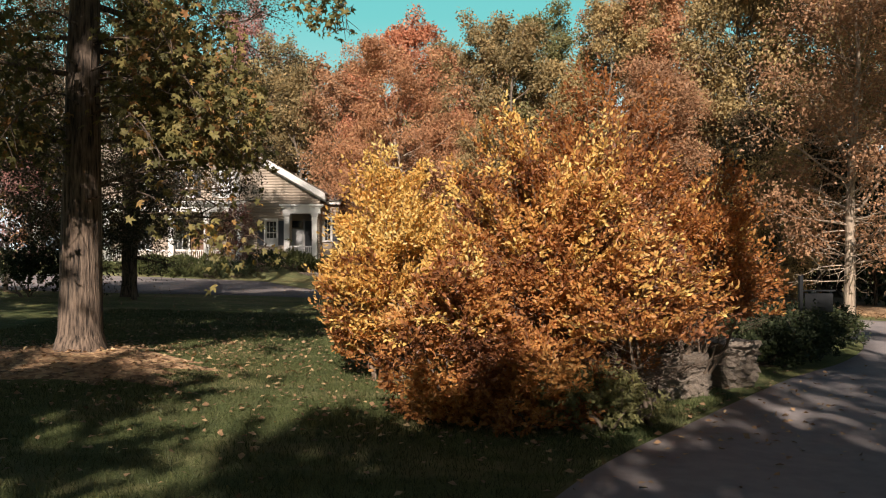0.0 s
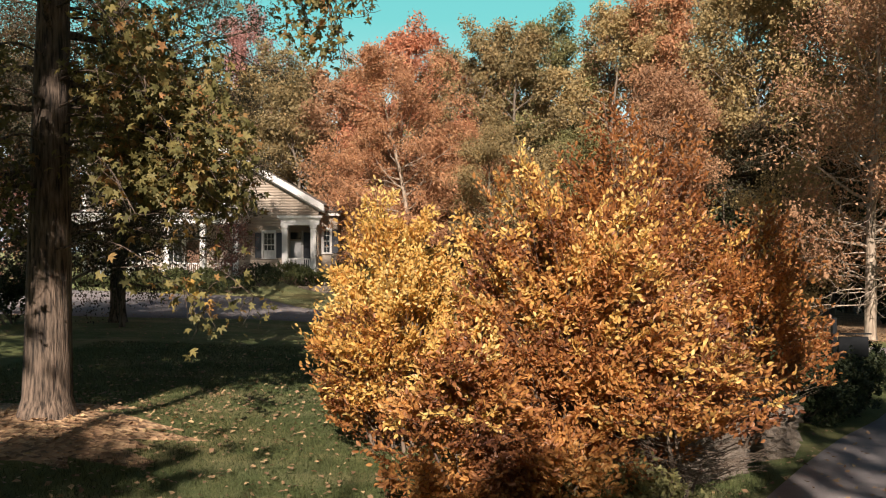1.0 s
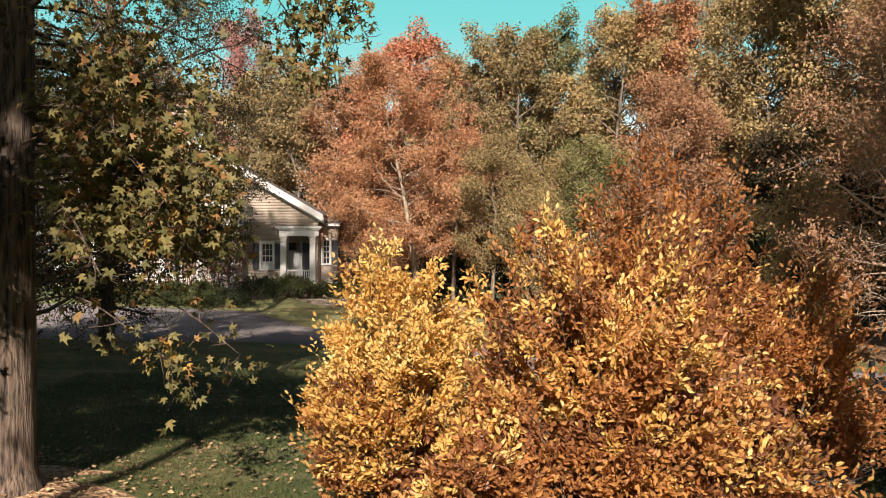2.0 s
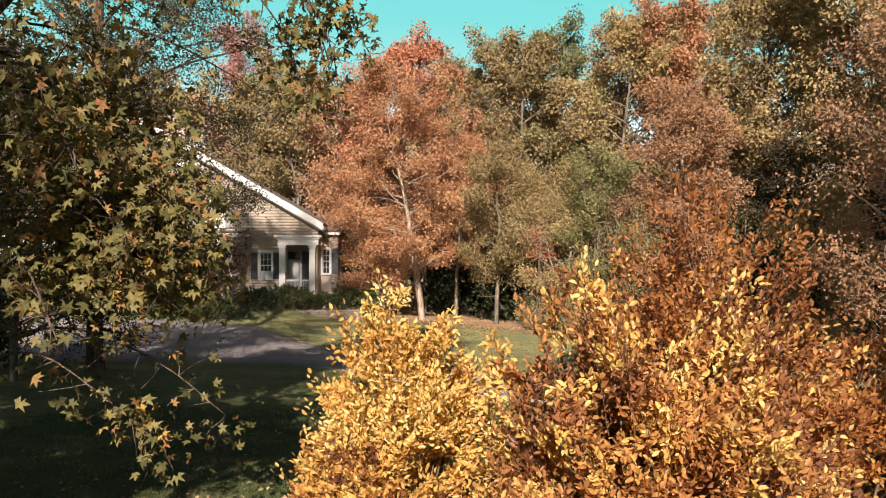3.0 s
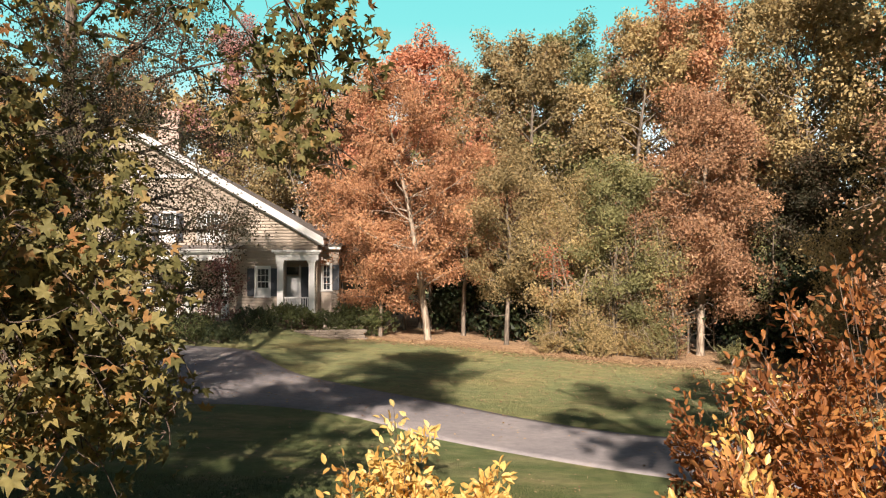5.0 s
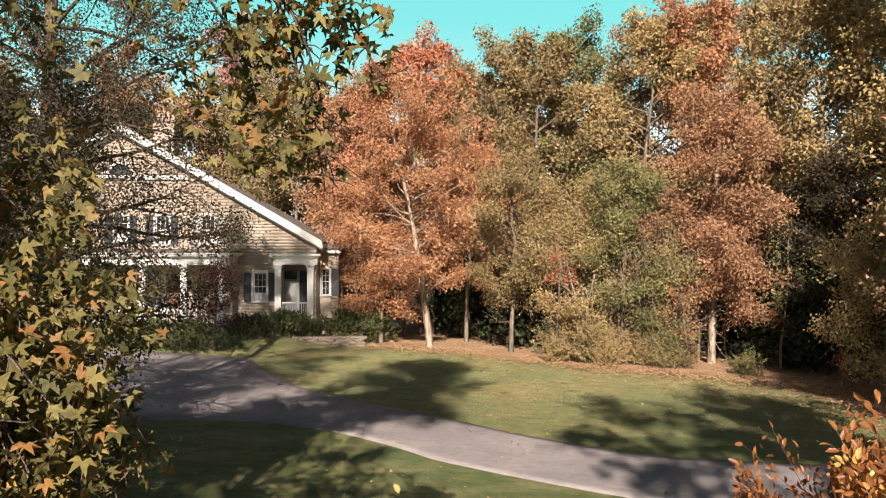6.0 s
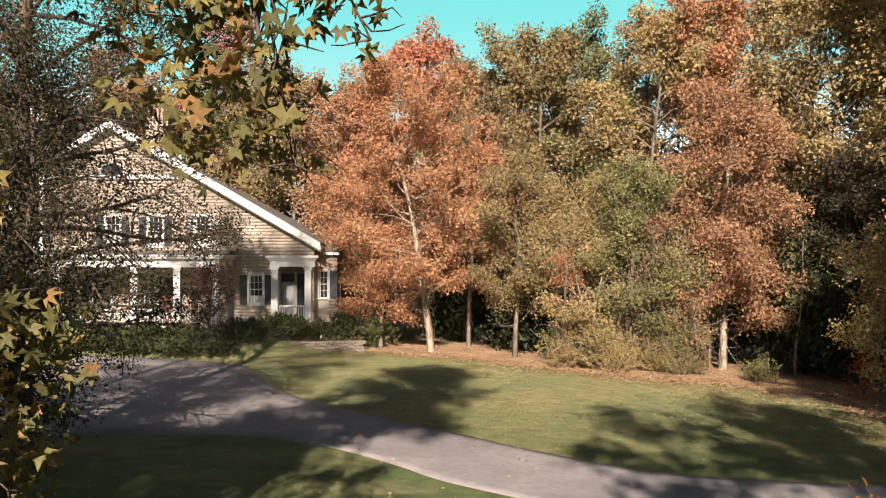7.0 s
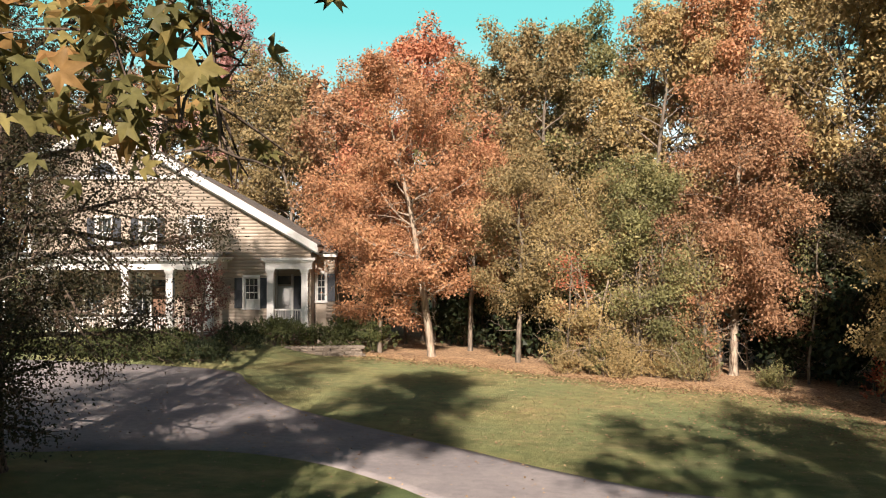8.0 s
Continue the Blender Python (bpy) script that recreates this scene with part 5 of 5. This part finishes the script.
def fallen(name, label, spots, seed, size=0.09):
    """Fallen leaves lying on the ground round the given spots: (x, y, spread x, spread y, count)."""
    rng = np.random.default_rng(seed)
    c = np.concatenate([np.stack([x + rng.normal(size=n) * sx, y + rng.normal(size=n) * sy], -1) for x, y, sx, sy, n in spots])
    z = ground_height(c[:, 0], c[:, 1]) + 0.035 + 0.02 * rng.random(len(c))
    w = rng.normal(size=(len(c), 3)) * np.array([1, 1, 0.18])
    me = leaf_mesh(name, np.column_stack([c, z]), w, size * (0.6 + 0.8 * rng.random(len(c))), QUAD, LEAF["fallen"], rng, 3.0, (0, 0, 1))
    tagged(new(name, me), label, "leaves", kind="stuff")


fallen("fallen_leaves", "tan and yellow fallen leaves scattered on the lawn", [(-4, 14, 3.5, 3.5, 1500), (-6, 12, 2.0, 1.4, 1300), (-1, 9, 2.5, 2.0, 260), (1.0, 9, 2.2, 1.0, 300), (-2, 20, 4, 4, 500), (4, 12.5, 1.5, 1.5, 300), (4, 36, 8, 4.5, 3200), (10, 36, 4, 3, 1900), (-12, 26, 4, 3, 400)], 41, 0.07)
fallen("edge_leaves", "drift of tan fallen leaves along the edge of the wood", [(x, y - 0.2, 1.3, 0.8, 420) for x, y in smooth_line(EDGE, 2)], 42, 0.085)
fallen("drive_leaves", "a few fallen leaves on the driveway", [(-3, 30, 5, 3, 260), (6, 10, 3, 5, 260), (-12, 36, 5, 4, 260)], 43, 0.055)


def grass_tufts(name, label, areas, seed):
    """Short grass blades on the near lawn."""
    rng = np.random.default_rng(seed)
    c = np.concatenate([np.stack([x0 + (x1 - x0) * rng.random(n), y0 + (y1 - y0) * rng.random(n)], -1) for x0, x1, y0, y1, n in areas])
    near = smooth_line(INNER, 3)
    d = np.min(np.hypot(c[:, None, 0] - near[None, :, 0], c[:, None, 1] - near[None, :, 1]), axis=1)
    road = (c[:, 0] > 0.86 + (c[:, 1] - 6.2) * 0.68 - 0.1) & (c[:, 1] < 22)
    bed = ((c[:, 0] + 6.1) / 2.5) ** 2 + ((c[:, 1] - 11.7) / 1.8) ** 2 < 1
    c = c[~road & ~bed & (d > 0.12)]
    w = rng.normal(size=(len(c), 3)) * 0.45 + np.array([0, 0, 1.0])
    z = ground_height(c[:, 0], c[:, 1]) - 0.01
    blade = (np.array([(0, 0.055, 0), (0, -0.055, 0), (1, 0, 0.12)]), [(0, 1, 2)])
    me = leaf_mesh(name, np.column_stack([c, z]), w, 0.045 + 0.05 * rng.random(len(c)), blade, LEAF["blade"], rng, 0.3)
    tagged(new(name, me), label, "grass", kind="stuff")


grass_tufts("grass", "short green lawn grass", [(-9, 4, 5.5, 13, 90000), (-9, 2, 13, 22, 70000)], 44)

# evergreen planting along the porch and beside the portico
G2 = "evergreen shrubs along the house"
for i, (x, y, r, h) in enumerate([(-19.4, 45.2, 0.9, 0.6), (-17.7, 45.0, 0.9, 0.65), (-16.1, 44.8, 0.9, 0.65), (-14.5, 44.6, 0.95, 0.7), (-12.9, 44.4, 1.0, 0.8), (-11.4, 44.6, 1.0, 0.9), (-17.0, 46.7, 0.9, 0.7), (-15.2, 46.6, 0.9, 0.75), (-13.4, 46.4, 1.0, 0.9), (-10.4, 46.4, 1.1, 1.2), (-9.4, 48.6, 1.1, 1.25), (-8.9, 50.2, 1.0, 1.2), (-7.4, 50.5, 1.0, 1.25)]):
    shrub(x, y, r, r * 0.9, h, "ever" if i in (5, 9) else "privet", "clipped green shrub planted in front of the house", 50 + i, 320, 12, 0.10, 6, group=G2, spike=0.35, template=TRI, lumps=0.12)
for i, (x, y, r, h) in enumerate([(-6.1, 50.6, 0.8, 1.6), (-4.7, 51.2, 0.9, 1.6)]):
    shrub(x, y, r, r, h, "privet", "loose green shrub at the corner of the house", 66 + i, 380, 12, 0.12, 6, group=G2, spike=0.5, template=QUAD)
tree(-12.1, 46.4, 3.7, 1.3, "mauve", "bark_grey", "small maple with dull red leaves in front of the porch", 65, 3200, 0.10, 0.05, 0.25, (0.2, 0), 16, QUAD, 0.02, 0.22, group="garden trees")
for i, (x, y, r, h) in enumerate([(-13.3, 25.6, 1.2, 1.6), (-16.0, 26.2, 1.6, 2.0)]):
    shrub(x, y, r, r, h, "ever", "dark evergreen shrub at the edge of the lawn", 70 + i, 420, 12, 0.10, 6, group=G2, spike=0.4, template=QUAD)

# low evergreen bed beside the drive, behind the stone pier
for i, (x, y, r, h) in enumerate([(5.6, 14.3, 0.85, 0.85), (6.6, 15.5, 0.95, 0.9), (7.5, 16.9, 1.0, 0.9), (8.5, 18.3, 0.95, 0.9), (5.6, 16.3, 1.1, 0.9), (7.2, 18.6, 1.1, 0.85), (4.4, 15.2, 1.0, 1.1)]):
    shrub(x, y, r, r, h, "ever", "low spreading dark green shrub in the drive's planted bed", 80 + i, 600, 13, 0.085, 5, group="low evergreen bed", spike=0.32, template=TRI, lumps=0.14)

# brush and saplings along the edge of the wood
rng = np.random.default_rng(8)
line = smooth_line(EDGE[7:12], 6)
for i in range(30):
    x, y = line[int(i * (len(line) - 1) / 29)]
    x, y = x + rng.normal() * 0.5 + 0.2, y + 1.5 + abs(rng.normal()) * 1.4
    if 10.6 < x < 12.4:
        continue
    kind = ("green", "gold", "olive", "gold", "brown")[int(rng.integers(0, 5))]
    high = 0.7 + 2.2 * rng.random() ** 1.5
    shrub(x, y, 0.45 + 0.28 * high, 0.7, high, kind, "straggly brush at the edge of the wood", 400 + i, 130 + int(70 * high), 10, 0.095, 9, group="brush at the wood's edge", spike=0.7, template=TRI, up=0.9, fill=0.6, stem_size=0.5, plumes=9)
line = smooth_line(EDGE[7:12], 6)
for i in range(44):
    x, y = line[int(rng.integers(0, len(line)))]
    x, y = x + rng.normal() * 1.0 + 0.6, y + 2.2 + abs(rng.normal()) * 3.5
    kind = ("brown", "gold", "olive", "green", "orange")[int(rng.integers(0, 5))]
    if 10.4 < x < 13.4 and y < 47:
        continue
    tree(x, y, 4.0 + 4.0 * rng.random(), 0.9 + 0.6 * rng.random(), kind, "bark_grey" if i % 3 else "bark_pale", "thin sapling at the edge of the wood", 500 + i, 150 if i % 3 == 0 else 1000, 0.11, 0.04 + 0.03 * rng.random(), 0.3, (rng.normal() * 0.4, 0), 10, TRI, clump=0.3, bare=9 if i % 3 == 0 else 3, group="saplings", sway=0.05)
for i in range(14):
    x, y = -7 + i * 1.3 + rng.normal() * 0.5, 53 + rng.random() * 6
    tree(x, y, 7 + 4 * rng.random(), 1.8, ("orange", "brown", "olive")[i % 3], "bark_grey", "slim tree inside the wood with autumn leaves", 560 + i, 4000, 0.16, 0.08 + 0.05 * rng.random(), 0.35, (rng.normal() * 0.4, 0), 14, TRI, clump=0.45, bare=4)
tree(4.5, 45.6, 5.6, 0.7, "crimson", "bark_grey", "slim sapling with a tuft of red leaves at the wood's edge", 585, 380, 0.10, 0.04, 0.74, (0.2, 0), 8, TRI, clump=0.26, group="saplings")
# near-black evergreens added inside the wood, standing in for its deep shade
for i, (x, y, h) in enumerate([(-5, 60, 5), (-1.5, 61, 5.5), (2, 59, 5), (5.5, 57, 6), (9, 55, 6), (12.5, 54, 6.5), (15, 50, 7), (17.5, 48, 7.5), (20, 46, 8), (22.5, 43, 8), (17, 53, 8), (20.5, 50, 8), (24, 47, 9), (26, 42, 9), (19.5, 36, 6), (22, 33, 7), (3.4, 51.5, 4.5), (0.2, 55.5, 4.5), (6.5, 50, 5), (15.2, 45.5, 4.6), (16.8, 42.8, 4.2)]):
    tree(x, y, h, 2.2, "ever", "bark_dark", "near-black evergreen tree added to darken the inside of the wood", 600 + i, 2500, 0.30, 0.08, 0.06, (0, 0), 18, TRI, clump=0.5, group="evergreen understorey")
shrub(15.4, 39.8, 0.5, 0.5, 1.6, "crimson", "small crimson-leaved shrub in the shade of the wood", 75, 60, 9, 0.12, 4, spike=0.6, template=QUAD)


# stone work
def stone_mesh(rng):
    bm = bmesh.new()
    bmesh.ops.create_cube(bm, size=1.0)
    bmesh.ops.subdivide_edges(bm, edges=list(bm.edges), cuts=1, use_grid_fill=True)
    for v in bm.verts:
        d = v.co.normalized() * 0.62
        v.co = v.co * 0.72 + d * 0.28 + Vector(rng.normal(size=3) * 0.045)
    me = bpy.data.meshes.new("stone")
    bm.to_mesh(me)
    bm.free()
    me.materials.append(MAT["stone"])
    return me


rng = np.random.default_rng(6)
STONES = [stone_mesh(rng) for k in range(7)]


def stone_wall(name, label, x0, y0, x1, y1, height, deep, seed, cap=False, stone=0.26):
    """A dry-laid wall: rough stones in courses, each a piece of its own."""
    rng = np.random.default_rng(seed)
    way = np.array([x1 - x0, y1 - y0])
    length = float(np.hypot(*way))
    way /= length
    ang = math.atan2(way[1], way[0])
    base = min(gz(x0, y0), gz(x1, y1)) - 0.05
    ob = empty_at(name, (x0 + x1) / 2, (y0 + y1) / 2, base)
    tagged(ob, label, "wall")
    z = 0.0
    while z < height - 0.03:
        h = stone * (0.45 + 0.3 * rng.random())
        s = -0.03 + 0.06 * rng.random()
        while s < length:
            w = stone * (0.7 + 0.9 * rng.random())
            c = np.array([x0, y0]) + way * min(s + w / 2, length)
            st = child("stone", STONES[int(rng.integers(0, 7))], ob)
            st.matrix_basis = Matrix.Translation((c[0] + rng.normal() * 0.015, c[1] + rng.normal() * 0.015, base + z + h / 2)) @ Matrix.Rotation(ang + rng.normal() * 0.08, 4, "Z") @ Matrix.Diagonal((w * 1.02, deep * (0.92 + 0.16 * rng.random()), h * 1.06, 1))
            s += w * 0.96
        z += h * 0.95
    if cap:
        st = child("capstone", STONES[2], ob, "mossy flat capstone")
        st.matrix_basis = Matrix.Translation(((x0 + x1) / 2, (y0 + y1) / 2, base + z + 0.04)) @ Matrix.Rotation(ang, 4, "Z") @ Matrix.Diagonal((length + 0.22, deep + 0.14, 0.14, 1))
    return ob


stone_wall("stone_pier", "square stone pier with a mossy flat cap beside the drive", 3.98, 11.9, 4.52, 12.15, 0.62, 0.56, 31, True, 0.2)
stone_wall("stone_wall", "low rough stone wall under the autumn shrubs", 2.35, 10.35, 3.55, 11.25, 0.52, 0.42, 32, False, 0.22)
stone_wall("rubble_wall", "low rubble wall at the corner of the house garden", -8.8, 48.8, -5.1, 49.3, 0.5, 0.5, 33)

# a dark sign hung on a post in the planted bed
post = empty_at("sign_post", 7.25, 16.2, gz(7.25, 16.2))
tagged(post, "dark post with a plain dark hanging sign", "sign")
g = gz(7.25, 16.2)
part("post", box(7.21, 7.29, 16.16, 16.24, g - 0.1, g + 1.6, 0.008), MAT["metal"], post)
part("arm", box(7.29, 7.95, 16.18, 16.22, g + 1.28, g + 1.31), MAT["metal"], post)
part("sign_board", box(7.33, 7.90, 16.185, 16.215, g + 0.86, g + 1.24, 0.006), MAT["metal"], post, "dark blank sign board")

# pumpkins on the porch steps


def pumpkin(x, y, z, r):
    bm = bmesh.new()
    bmesh.ops.create_uvsphere(bm, u_segments=24, v_segments=10, radius=r)
    for v in bm.verts:
        a = math.atan2(v.co.y, v.co.x)
        k = 1 - 0.08 * abs(math.sin(a * 4.0))
        v.co.x, v.co.y, v.co.z = v.co.x * k, v.co.y * k, v.co.z * 0.78
    bmesh.ops.translate(bm, vec=(x, y, z + r * 0.76), verts=bm.verts)
    ob = empty_at("pumpkin", x, y, z)
    tagged(ob, "orange pumpkin on the porch step", "pumpkin", "pumpkins on the steps")
    part("body", bm, MAT["pumpkin"], ob)
    bm = bmesh.new()
    bmesh.ops.create_cone(bm, cap_ends=True, segments=7, radius1=r * 0.16, radius2=r * 0.09, depth=r * 0.5, matrix=Matrix.Translation((x, y, z + r * 1.7)))
    part("stalk", bm, MAT["stalk"], ob)


for x, y, z, r in ((-21.3, 48.3, 0.59, 0.20), (-21.75, 48.35, 0.59, 0.16), (-21.2, 48.65, 0.76, 0.15)):
    pumpkin(x, y, z, r)
